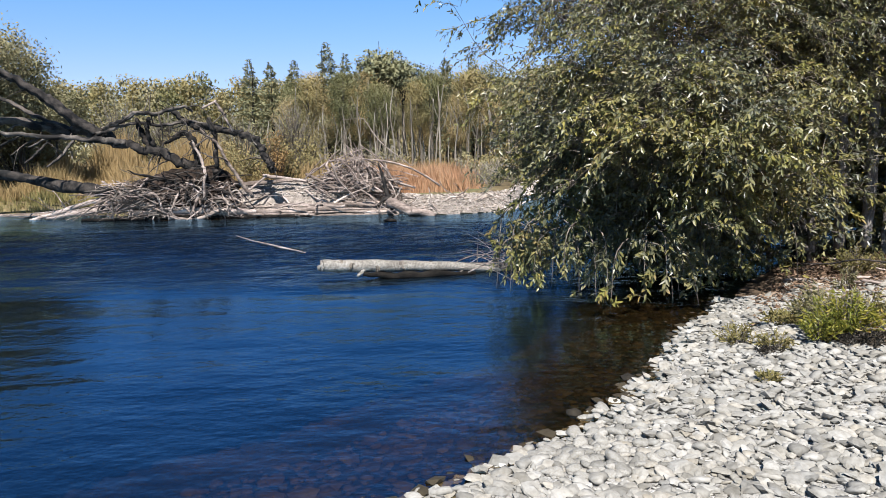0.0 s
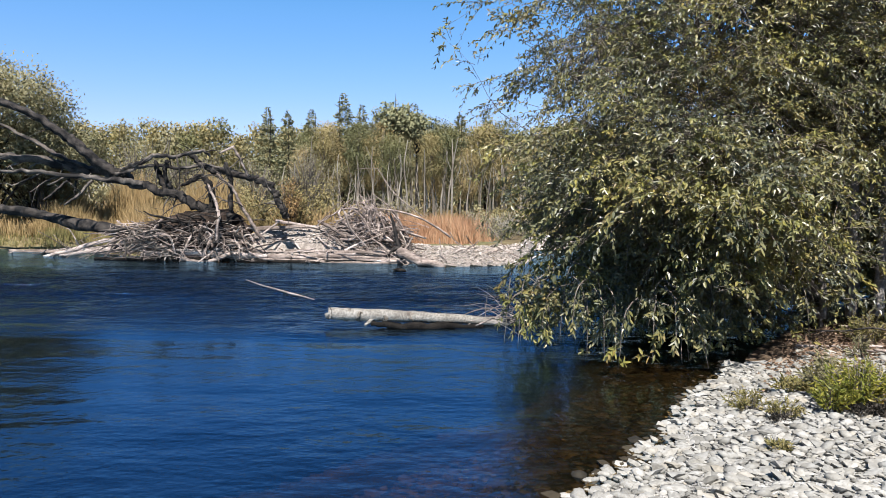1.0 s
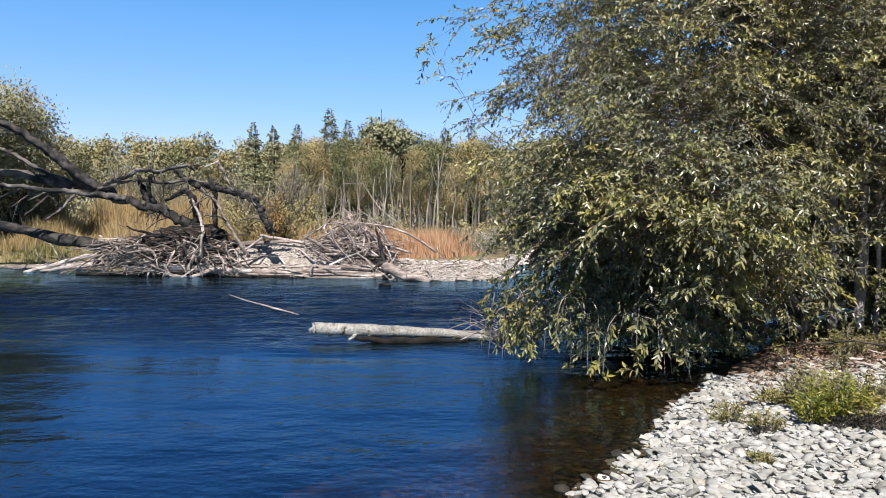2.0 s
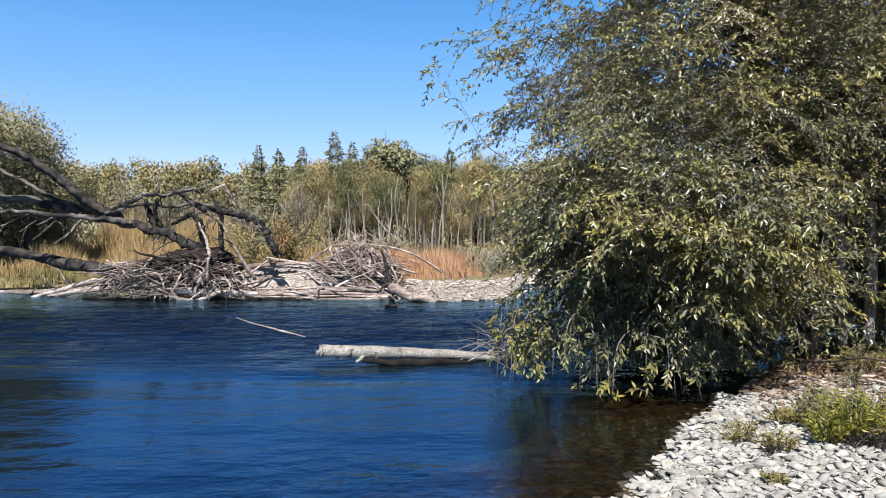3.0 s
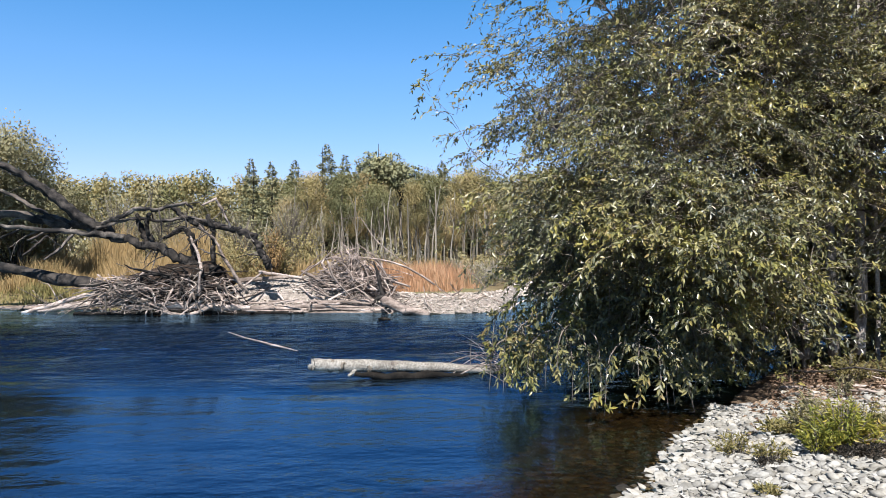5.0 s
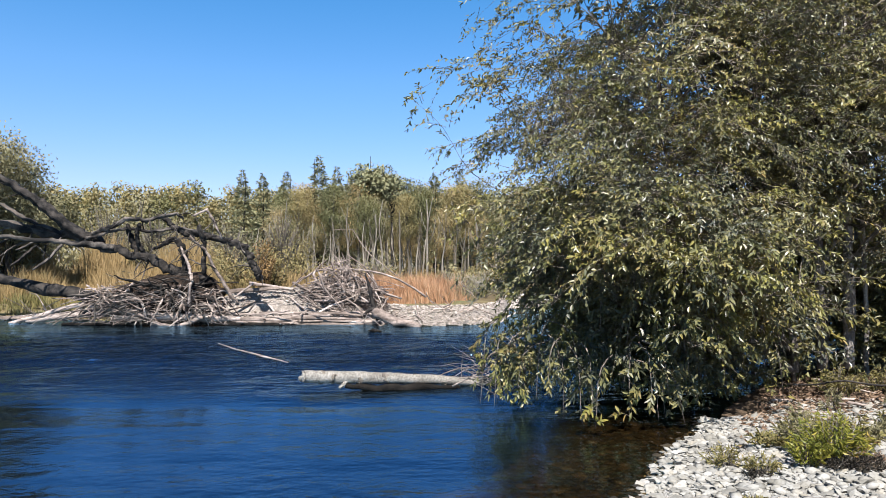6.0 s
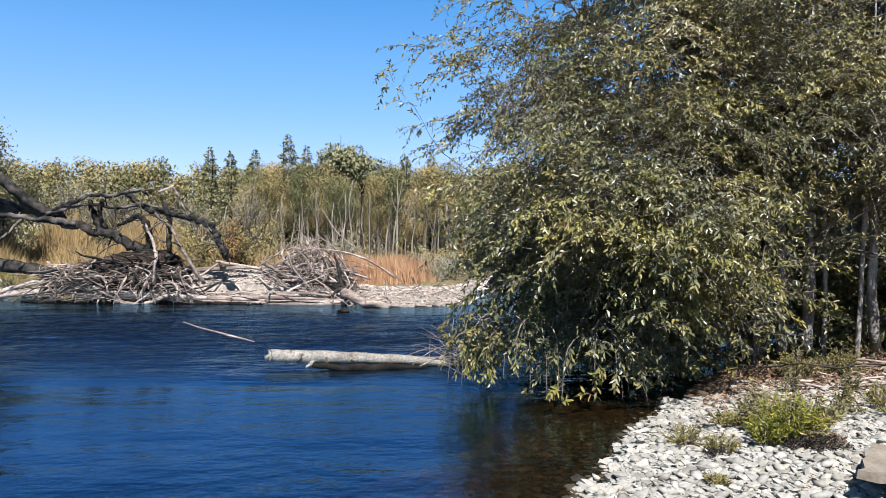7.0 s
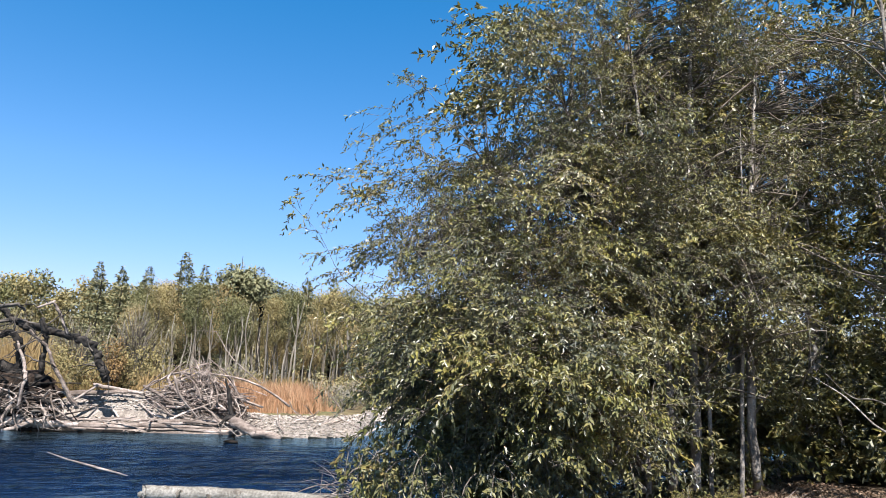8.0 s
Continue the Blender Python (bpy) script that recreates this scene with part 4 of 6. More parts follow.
# ---- far bank: shrubs ----
def shrub_mesh(r, w, h, n, twigs, leaf=(0.08, 0.16), full=False):
    """A many-stemmed bush: stems that fan out from one foot, leaves round their upper parts."""
    items, tips = [], []
    for k in range(twigs):
        a, s = r.uniform(0, 6.283), r.uniform(0.15, 1)
        tip = np.array([w * s * math.cos(a), w * s * math.sin(a), h * (1.05 - 0.5 * s * s) * r.uniform(0.7, 1.05)])
        foot = tip * np.array([0.12, 0.12, 0]) + np.array([0, 0, -0.1])
        mid = (foot + tip) / 2 + np.array([-0.1 * w * math.cos(a), -0.1 * w * math.sin(a), 0.05 * h])
        items.append(tube_data([(*foot, 0.012 * h), (*mid, 0.007 * h), (*tip, 0.004)], 4, 3, 0.3, k))
        tips += [(tip, 1.0), ((mid + tip) / 2, 0.8)] + ([] if full else [(mid, 0.5)])
    pick = r.integers(0, len(tips), n)
    b = np.array([tips[i][0] for i in pick]) + r.normal(0, 1, (n, 3)) * np.array([0.10 * w, 0.10 * w, 0.07 * h])
    if full:
        # a crown that overhangs a dark hollow
        c, _ = shell_points(130, [(0, -0.1 * w, h * 0.77, w * 1.1, w * 1.1, h * 0.24), (0, 0.4 * w, h * 0.36, w * 0.55, w * 0.5, h * 0.36)], r, 0.7, [1.0, 0.6])
        b[:, 2] = np.where(b[:, 2] < 0.6 * h, 0.6 * h + 0.5 * b[:, 2], b[:, 2])
        m = int(n * 0.8)
        who = r.integers(0, 130, m)
        b[:m] = c[who] + r.normal(0, 1, (m, 3)) * np.array([0.10 * w, 0.10 * w, 0.06 * h])
    b[:, 2] = np.maximum(b[:, 2], 0.12)
    out = unit(b - np.array([0, 0, 0.45 * h])) * 0.7 + np.array([0, 0, 0.2])
    if full:
        out[:m] += unit(b[:m] - c[who])
    else:
        out += unit(b - np.array([tips[i][0] for i in pick])) * 0.8
    lv, lf = leaves_data(b, r.normal(0, 1, (n, 3)), r.uniform(*leaf, n), r.uniform(leaf[0] * 0.5, leaf[1] * 0.5, n), r)
    lf, nor = leaf_facing(lv, lf, unit(out), 0.6)
    return joined(items), (lv, lf, nor)


def shrub(name, x, y, w, h, n, twigs, mat, label, seed, leaf=(0.08, 0.16), bark=None, full=False):
    r = np.random.default_rng(seed)
    (tv, tf), (lv, lf, nor) = shrub_mesh(r, w, h, n, twigs, leaf, full)
    th = thing(name, (x, y, float(height(x, y))), label, "shrub", "shrubs on the far bank")
    tagged(part("stem_tuft", mesh_np("stem_tuft", tv, tf, bark or MAT_GREYWOOD, smooth=True), th), kind="stuff")
    part("foliage", mesh_np("foliage", lv, lf, mat, normals=nor), th)
    return th


shrub("willow_bush", -20.5, 30.0, 3.5, 6.9, 42000, 60, MAT_FAR_GREY, "large rounded grey-green willow bush behind the fallen tree", 101, (0.09, 0.18), full=True)
shrub("willow_bush", -18.7, 31.5, 2.5, 4.7, 26000, 50, MAT_FAR_GREY, "large rounded grey-green willow bush behind the fallen tree", 102, (0.09, 0.18), full=True)
shrub("willow_bush", -25.5, 31.0, 4.0, 7.0, 30000, 50, MAT_FAR_GREY, "large rounded grey-green willow bush behind the fallen tree", 103, (0.09, 0.18), full=True)
shrub("willow_bush", -22.0, 27.5, 2.6, 5.0, 18000, 40, MAT_FAR_OLIVE, "large rounded olive willow bush at the water", 104, (0.09, 0.18), full=True)
for k, (x, y, w, h, n, tw) in enumerate([(-14.5, 42, 2.4, 3.8, 1500, 150), (-11.0, 40, 2.4, 3.6, 1200, 150), (-9.0, 44, 2.2, 4.6, 1500, 150), (-17.5, 46, 2.6, 4.6, 1800, 150), (-2.6, 36, 1.7, 1.9, 300, 90), (-12.5, 36, 1.8, 2.6, 700, 120), (-20.0, 44, 2.6, 5.0, 2000, 120)]):
    shrub("grey_bush", x, y, w, h, n, tw, MAT_FAR_GREY, "half-bare grey bush on the meadow", 110 + k, bark=MAT_PALEBARK)
for k, (x, y, w, h, n, tw) in enumerate([(-6.2, 28, 0.8, 2.0, 1500, 26), (-7.6, 29, 0.8, 1.5, 900, 26), (-9.0, 31, 1.1, 1.7, 1000, 30), (-5.9, 33, 1.1, 2.3, 1700, 30), (5.0, 40, 1.8, 2.0, 2200, 40), (-10.0, 33.5, 1.2, 2.0, 1500, 26)]):
    shrub("olive_bush", x, y, w, h, n, tw, MAT_FAR_OLIVE, "small olive and rust coloured bush on the far bank", 120 + k)
shrub("rust_bush", -6.35, 27.2, 0.75, 2.1, 1600, 30, MAT_RUST, "rust and olive coloured bush behind the driftwood", 129, (0.06, 0.12))
for k, (x, y, w, h) in enumerate([(1.9, 33.0, 1.1, 0.95), (2.9, 34.2, 1.4, 1.1), (4.6, 35.0, 1.2, 1.0), (1.2, 35.0, 1.0, 1.1), (3.6, 33.2, 0.9, 0.7), (1.5, 28.6, 0.8, 0.65), (2.4, 29.6, 0.9, 0.6), (2.0, 31.0, 1.0, 0.9)]):
    shrub("brush_heap", x, y, w, h, 200, 110, MAT_FAR_GREY, "low tangle of grey brush beside russet grass", 130 + k, bark=MAT_PALEBARK)
for k in range(136):
    a = -0.26 + 0.9 * (k + rf.uniform()) / 26 if k < 26 else -0.66 + 1.45 * (k - 26 + rf.uniform()) / 110
    d = rf.uniform(44, 52) if k < 26 else rf.uniform(64, 104)
    if k < 3:
        UNDER = shrub("undergrowth_bush", d * math.tan(a), d, 1.5, rf.uniform(0.9, 1.3), 340, 14, (MAT_FAR_OLIVE, MAT_FAR_YELLOW, MAT_FAR_GREY)[k], "leafy undergrowth bush at the wood's edge", 140 + k, (0.13, 0.26))
        UNDERS = [UNDER] if k == 0 else UNDERS + [UNDER]
    else:
        x, y = d * math.tan(a), d
        copy_thing(UNDERS[k % 3], Matrix.Translation((x, y, float(height(x, y)))) @ Matrix.Rotation(rf.uniform(0, 6.28), 4, "Z") @ Matrix.Diagonal((1, 1, 1, 1) if k < 26 else (2.2, 2.2, 2.6, 1)))


# bare pale poles at the wood's edge
POLES = []
for k in range(4):
    r = np.random.default_rng(180 + k)
    b = r.normal(0, 0.25, 3)
    v, f = joined([tube_data([(0, 0, -0.1, 0.07), (b[0] * 0.3, 0, 1.8, 0.06), (b[0], b[1], 3.6, 0.045), (b[2], b[1], 5.2, 0.015)], 6, 4, 0.1, k),
                   tube_data([(b[0] * 0.8, b[1] * 0.8, 3.0, 0.03), (b[0] + 0.4, b[1], 3.8, 0.02), (b[0] + 0.6, b[1], 4.6, 0.006)], 4, 3, 0.2, k),
                   tube_data([(b[0] * 0.6, b[1] * 0.5, 2.4, 0.025), (b[0] - 0.4, b[1], 3.0, 0.018), (b[0] - 0.6, b[1], 3.9, 0.006)], 4, 3, 0.2, k)])
    POLES.append(mesh_np("bare_sapling", v, f, MAT_PALEBARK, smooth=True))
for k in range(64):
    a, d = -0.24 + 0.55 * (k + rf.uniform()) / 64, rf.uniform(43.5, 49)
    x = d * math.tan(a)
    ob = new("bare_sapling", POLES[k % 4])
    q = rf.uniform(0.6, 1.1)
    ob.matrix_basis = pose(x, d, float(height(x, d)), 0, 0, rf.uniform(0, 360)) @ Matrix.Diagonal((q, q, q, 1))
    tagged(ob, "thin pale bare sapling at the wood's edge", "tree", "saplings at the far woods")


# ---- far bank: grasses ----
def grass(name, boxes, h, w, mat, label, seed, lean=0.25):
    r = np.random.default_rng(seed)
    vs = []
    for x0, x1, y0, y1, n in boxes:
        # tufts
        t = max(1, n // 14)
        tx, ty = r.uniform(x0, x1, t), r.uniform(y0, y1, t)
        i = r.integers(0, t, n)
        x, y = tx[i] + r.normal(0, 0.12, n), ty[i] + r.normal(0, 0.12, n)
        ht = h * r.uniform(0.35, 1.15, n) * (0.8 + 0.35 * np.sin(tx[i] * 1.7 + ty[i]) + 0.12 * np.sin(tx[i] * 5.3 - 2 * ty[i]))
        z = height(x, y)
        ok = z > 0.05
        x, y, z, ht = x[ok], y[ok], z[ok], ht[ok]
        a = r.uniform(0, 6.283, len(x))
        lx, ly = r.normal(0, lean, len(x)) * ht, r.normal(0, lean, len(x)) * ht
        b = np.stack([x, y, z - 0.02], 1)
        s = np.stack([np.cos(a), np.sin(a), 0 * a], 1) * w * r.uniform(0.7, 1.3, len(x))[:, None]
        m = b + np.stack([lx * 0.4, ly * 0.4, ht * 0.6], 1)
        tip = b + np.stack([lx, ly, ht], 1)
        vs.append(np.stack([b - s, b + s, m + s * 0.8, m - s * 0.8, tip], 1).reshape(-1, 3))
    v = np.vstack(vs)
    k = np.arange(len(v) // 5)[:, None] * 5
    f = np.vstack([k + np.array([[0, 1, 2]]), k + np.array([[0, 2, 3]]), k + np.array([[3, 2, 4]])])
    return tagged(part(name, mesh_np(name, v, f, mat)), label, "grass", kind="stuff")


grass("russet_grass", [(-2.6, 0.9, 25.6, 34.0, 11000), (-4.0, -1.5, 27, 34, 3000), (0.8, 1.6, 27.0, 31.0, 500)], 0.88, 0.012, MAT_GRASS_RED, "tall russet dry grass on the far bank", 201)
grass("tan_grass", [(-20, -10.5, 27.0, 36, 15000), (-10.5, -4, 27.5, 36, 5000)], 1.15, 0.014, MAT_GRASS_TAN, "tall tan and golden dry grass on the far bank", 202)
grass("reed_bed", [(-19.5, -10.3, 33.0, 37.5, 9000), (-12.5, -9.3, 31.5, 34.0, 1500)], 2.35, 0.018, MAT_GRASS_TAN, "tall golden reeds on the meadow behind the fallen tree", 205, 0.12)
grass("bank_grass", [(-22, -11.5, 25.0, 27.5, 4500), (2.0, 9, 33.5, 40, 3000)], 0.5, 0.012, MAT_GRASS_GREEN, "short green and yellow grass along the far bank", 203)
grass("meadow_grass", [(-30, 12, 36, 50, 12000), (-30, -20, 27, 36, 3000)], 1.0, 0.02, MAT_GRASS_TAN, "tan meadow grass before the woods", 204)

# ---- far bank: the uprooted tree ----
fallen = thing("fallen_tree", (-7.4, 22.6, 0.35), "uprooted dead tree with dark trunk and bare grey limbs", "fallen tree")
LIMB_NO = [300]


def fallen_limb(name, mat, pts):
    LIMB_NO[0] += 1
    r = np.random.default_rng(LIMB_NO[0])
    pts = [(x, y, z, w if w < 0.06 else 0.06 + (w - 0.06) * 0.64) for x, y, z, w in pts]
    q = smooth_path(pts, 6)
    limb = part(name, tube(name, pts, mat, 12, 8, 0.24, LIMB_NO[0], 0.12), fallen)
    for k in range(7 if len(pts) > 3 else 1):
        a = q[int(r.integers(len(q) // 3, len(q)))]
        way = unit(np.array([r.normal(-0.5, 0.6), r.normal(-0.2, 0.5), r.normal(-0.1, 0.6)]))
        L, rad = r.uniform(0.35, 1.1), min(a[3] * 0.5, r.uniform(0.014, 0.03))
        m = a[:3] + way * L * 0.5 + r.normal(0, 0.06, 3)
        e = a[:3] + way * L + np.array([0, 0, r.normal(-0.1, 0.15)])
        part("branch", tube("branch", [(*a[:3], rad), (*m, rad * 0.7), (*e, rad * 0.2)], MAT_GREYWOOD, 6, 4, 0.3, LIMB_NO[0] * 7 + k, 0.1), limb)
    return limb


fallen_limb('trunk', MAT_DARKWOOD, [(0.06, 0.00, 0.37, 0.318), (-0.30, 0.00, 1.06, 0.254), (-1.09, -0.10, 1.54, 0.179), (-2.11, -0.20, 1.94, 0.158), (-3.11, -0.30, 2.23, 0.178)])
fallen_limb('limb', MAT_DARKWOOD, [(-2.92, -0.30, 2.16, 0.222), (-3.42, -0.40, 2.41, 0.221), (-4.31, -0.60, 3.20, 0.168), (-5.18, -0.80, 3.86, 0.140), (-6.84, -1.10, 4.58, 0.113), (-8.19, -1.40, 5.18, 0.074)])
fallen_limb('limb', MAT_GREYWOOD, [(-3.15, -0.20, 2.20, 0.197), (-4.26, 0.00, 2.42, 0.172), (-5.47, 0.20, 2.67, 0.161), (-7.08, 0.40, 2.89, 0.135), (-8.79, 0.70, 3.14, 0.096), (-10.46, 0.90, 3.38, 0.055)])
fallen_limb('limb', MAT_GREYWOOD, [(-2.43, -0.40, 2.05, 0.130), (-3.14, -0.60, 2.18, 0.096), (-4.02, -0.80, 2.21, 0.083), (-5.32, -1.00, 2.35, 0.070), (-6.95, -1.20, 2.44, 0.056), (-8.02, -1.40, 2.64, 0.037)])
fallen_limb('limb', MAT_GREYWOOD, [(-4.16, -0.20, 2.47, 0.078), (-5.51, 0.10, 2.95, 0.066), (-6.52, 0.40, 3.53, 0.060), (-7.78, 0.60, 4.07, 0.048), (-9.05, 0.80, 4.61, 0.027)])
fallen_limb('limb', MAT_GREYWOOD, [(-3.24, -0.40, 2.41, 0.091), (-2.48, -0.60, 2.69, 0.077), (-1.90, -0.70, 2.93, 0.071), (-1.26, -0.60, 2.95, 0.058), (-0.49, -0.50, 3.09, 0.045), (-0.26, -0.40, 2.97, 0.026)])
fallen_limb('limb', MAT_DARKWOOD, [(-1.13, 0.00, 3.12, 0.053), (-0.67, 0.00, 2.72, 0.106), (-0.14, -0.10, 2.53, 0.119), (0.58, -0.20, 2.42, 0.112), (1.33, -0.40, 2.24, 0.117), (1.79, -0.50, 1.86, 0.123), (2.07, -0.60, 1.47, 0.129), (2.26, -0.60, 1.07, 0.142)])
fallen_limb('limb', MAT_GREYWOOD, [(-3.23, -0.60, 2.33, 0.052), (-2.25, -0.40, 2.62, 0.052), (-1.28, -0.10, 2.60, 0.046), (-0.40, 0.00, 2.68, 0.046), (0.89, 0.00, 2.35, 0.040)])
fallen_limb('limb', MAT_DARKWOOD, [(-1.75, -0.20, 1.83, 0.092), (-1.93, -0.30, 2.34, 0.078), (-2.03, -0.40, 2.82, 0.058)])
fallen_limb('limb', MAT_DARKWOOD, [(-1.60, -0.20, 1.87, 0.085), (-1.67, -0.40, 2.28, 0.071), (-1.60, -0.60, 2.76, 0.065)])
fallen_limb('limb', MAT_DARKWOOD, [(-0.29, -0.20, 0.92, 0.158), (-0.24, -0.30, 1.47, 0.138), (-0.26, -0.40, 1.92, 0.117), (-0.53, -0.40, 2.30, 0.084), (-0.89, -0.40, 2.15, 0.058), (-1.20, -0.40, 2.01, 0.039)])
fallen_limb('limb', MAT_DARKWOOD, [(0.32, -0.40, 0.84, 0.097), (0.42, -0.50, 1.47, 0.084), (0.42, -0.60, 2.18, 0.077), (0.29, -0.60, 2.72, 0.065)])
fallen_limb('limb', MAT_DRIFT, [(0.94, -0.30, 2.34, 0.046), (0.72, -0.40, 2.84, 0.039), (0.49, -0.50, 3.25, 0.032)])
fallen_limb('limb', MAT_DRIFT, [(0.01, -0.40, 3.06, 0.026), (0.53, -0.50, 3.27, 0.032)])
fallen_limb('limb', MAT_DRIFT, [(1.62, -1.00, 0.27, 0.050), (1.09, -1.00, 1.08, 0.050), (0.59, -0.80, 1.91, 0.038), (-0.01, -0.50, 2.40, 0.032)])
fallen_limb('limb', MAT_DRIFT, [(0.19, -1.10, 0.24, 0.050), (0.16, -1.10, 0.94, 0.044), (0.05, -0.90, 1.47, 0.038), (-0.40, -0.40, 2.19, 0.026)])
fallen_limb('limb', MAT_GREYWOOD, [(-4.56, -0.80, 2.14, 0.038), (-4.83, -1.10, 1.82, 0.037), (-5.11, -1.30, 1.47, 0.025)])
fallen_limb('limb', MAT_GREYWOOD, [(-3.85, -0.80, 2.14, 0.038), (-4.18, -1.00, 1.68, 0.038), (-4.54, -1.20, 1.33, 0.025)])
fallen_limb('limb', MAT_GREYWOOD, [(-5.44, -0.80, 2.32, 0.032), (-5.76, -1.00, 2.14, 0.032), (-6.18, -1.10, 1.92, 0.025)])
fallen_limb('limb', MAT_GREYWOOD, [(-4.13, -0.60, 2.18, 0.032), (-4.68, -0.50, 2.26, 0.032), (-5.50, -0.40, 1.97, 0.026)])
fallen_limb('limb', MAT_GREYWOOD, [(-4.79, -0.70, 2.32, 0.032), (-5.21, -0.90, 2.10, 0.032), (-5.68, -1.00, 1.73, 0.019)])
fallen_limb('limb', MAT_GREYWOOD, [(-6.43, 0.40, 2.87, 0.034), (-7.08, 0.40, 2.63, 0.034), (-7.83, 0.40, 2.18, 0.020)])
fallen_limb('limb', MAT_DARKWOOD, [(-4.52, -0.60, 1.54, 0.026), (-4.45, -0.70, 1.82, 0.026), (-4.41, -0.70, 2.14, 0.026)])


def root_wad():
    """Earth-filled root plate with roots that fan out from it."""
    bm = bmesh.new()
    bmesh.ops.create_icosphere(bm, subdivisions=4, radius=1.0)
    for v in bm.verts:
        k = 1 + 0.30 * noise.noise(v.co * 1.6) + 0.16 * noise.noise(v.co * 4.5) + 0.08 * noise.noise(v.co * 11)
        v.co = Vector((v.co.x * 1.9 * k - 0.75, v.co.y * 0.8 * k, v.co.z * 0.86 * k + 0.32 + 0.12 * v.co.x))
    me = bpy.data.meshes.new("root_plate")
    bm.to_mesh(me)
    bm.free()
    me.materials.append(MAT_ROOTSOIL)
    plate = part("root_plate", me, fallen, "dark earth held in the root plate")
    r = np.random.default_rng(310)
    for k in range(64):
        a = r.uniform(-0.3, 3.45)
        s = np.array([-0.55 + 1.2 * math.cos(a) * r.uniform(0.2, 1), -0.4 - 0.3 * r.uniform(), 0.35 + 0.75 * math.sin(a) * r.uniform(-0.5, 1)])
        way = unit(np.array([math.cos(a) * 1.3 - 0.2, -0.75 + r.normal(0, 0.3), r.normal(-0.15, 0.5)]))
        L = r.uniform(0.5, 1.6)
        e = s + way * L
        e[2] = max(e[2], -0.22)
        m = (s + e) / 2 + r.normal(0, 0.16, 3)
        m[2] = max(m[2], -0.2)
        rad = r.uniform(0.018, 0.055)
        part("root", tube("root", [(*s, rad), (*m, rad * 0.75), (*e, rad * 0.25)], MAT_DARKWOOD if s[2] > 0.45 else (MAT_DRIFT, MAT_GREYWOOD)[k % 2], 6, 5, 0.5, 320 + k, 0.12), plate)
    return plate


plate = root_wad()
r = np.random.default_rng(390)
for k in range(46):
    s = np.array([r.uniform(-2.9, 0.4), r.uniform(-0.75, -0.3), r.uniform(0.1, 0.75)])
    e = s + unit(np.array([r.normal(-0.45, 0.6), -0.45 + r.normal(0, 0.2), r.normal(-0.55, 0.25)])) * r.uniform(0.5, 1.5)
    e[2] = max(e[2], -0.36)
    m = (s + e) / 2 + r.normal(0, 0.12, 3) + np.array([0, 0, 0.1])
    rad = r.uniform(0.02, 0.06)
    part("root", tube("root", [(*s, rad), (*m, rad * 0.8), (*e, rad * 0.35)], (MAT_DRIFT, MAT_GREYWOOD)[k % 2], 6, 5, 0.4, 800 + k, 0.14), plate)

# ---- driftwood ----
DRIFT_NO = [400]


def drift(mat, pts, label="", name="driftwood_log", group="driftwood along the far bank"):
    DRIFT_NO[0] += 1
    p = np.array(pts, float)
    o = p[len(p) // 2, :3].copy()
    p[:, :3] -= o
    ob = part(name, tube(name, p, mat, 9, 8, 0.08, DRIFT_NO[0], 0.09))
    ob.location = o
    dark = mat == MAT_DARKWOOD
    return tagged(ob, label or ("dark dead wood lying among bleached driftwood" if dark else "long bleached grey driftwood log at the waterline"), "driftwood", group)


drift(MAT_DARKWOOD, [(-10.37, 22.40, 0.82, 0.189), (-11.66, 22.60, 1.01, 0.190), (-13.25, 22.80, 1.30, 0.171), (-14.67, 23.00, 1.54, 0.151), (-16.50, 23.20, 1.67, 0.130)], 'long dark fallen trunk with sunlit top')
drift(MAT_DRIFT, [(-6.95, 22.75, 0.98, 0.060), (-5.85, 22.85, 1.02, 0.072), (-4.78, 22.95, 1.08, 0.055)])
rd = np.random.default_rng(420)
# thin logs stacked along the foot of the gravel mound
for k in range(20):
    x0, ln = rd.uniform(-7.3, -3.6), rd.uniform(1.6, 4.2)
    x1 = min(x0 + ln, -1.4)
    y, lift = 21.75 + 0.028 * k + rd.normal(0, 0.04), 0.04 + 0.015 * k + rd.uniform(-0.02, 0.03)
    w = rd.uniform(0.022, 0.058)
    drift(MAT_DRIFT, [(x0, y, lift + rd.normal(0, 0.03), w), ((x0 + x1) / 2, y + rd.normal(0, 0.05), lift + rd.normal(0.02, 0.03), w * 1.05), (x1, y + rd.normal(0, 0.08), lift + rd.normal(0, 0.04), w * 0.6)], "thin bleached log stacked along the gravel bank")
# two near-black logs added to fill the shaded gap along the waterline
drift(MAT_WET_GAP_WOOD, [(-11.2, 21.75, 0.01, 0.05), (-9.0, 21.65, 0.03, 0.075), (-6.9, 21.7, 0.02, 0.06)], "dark log added for the waterline shade under pale roots")
drift(MAT_WET_GAP_WOOD, [(-7.2, 21.75, 0.01, 0.05), (-4.6, 21.70, 0.02, 0.065), (-1.8, 21.8, 0.02, 0.05)], "dark log added for the waterline shade under pale driftwood")
drift(MAT_DRIFT, [(-12.76, 22.60, 0.05, 0.074), (-10.64, 22.40, 0.36, 0.109), (-8.78, 22.30, 0.58, 0.091)])
drift(MAT_DRIFT, [(-9.69, 21.90, 0.21, 0.080), (-8.05, 21.80, 0.26, 0.106), (-5.75, 21.80, 0.17, 0.080)])
drift(MAT_DRIFT, [(-8.42, 21.60, 0.06, 0.053), (-7.59, 21.50, -0.02, 0.052), (-6.84, 21.60, 0.24, 0.062)])
drift(MAT_DRIFT, [(-13.37, 22.70, -0.03, 0.046), (-12.34, 22.50, 0.21, 0.073), (-10.87, 22.50, 0.63, 0.073)])
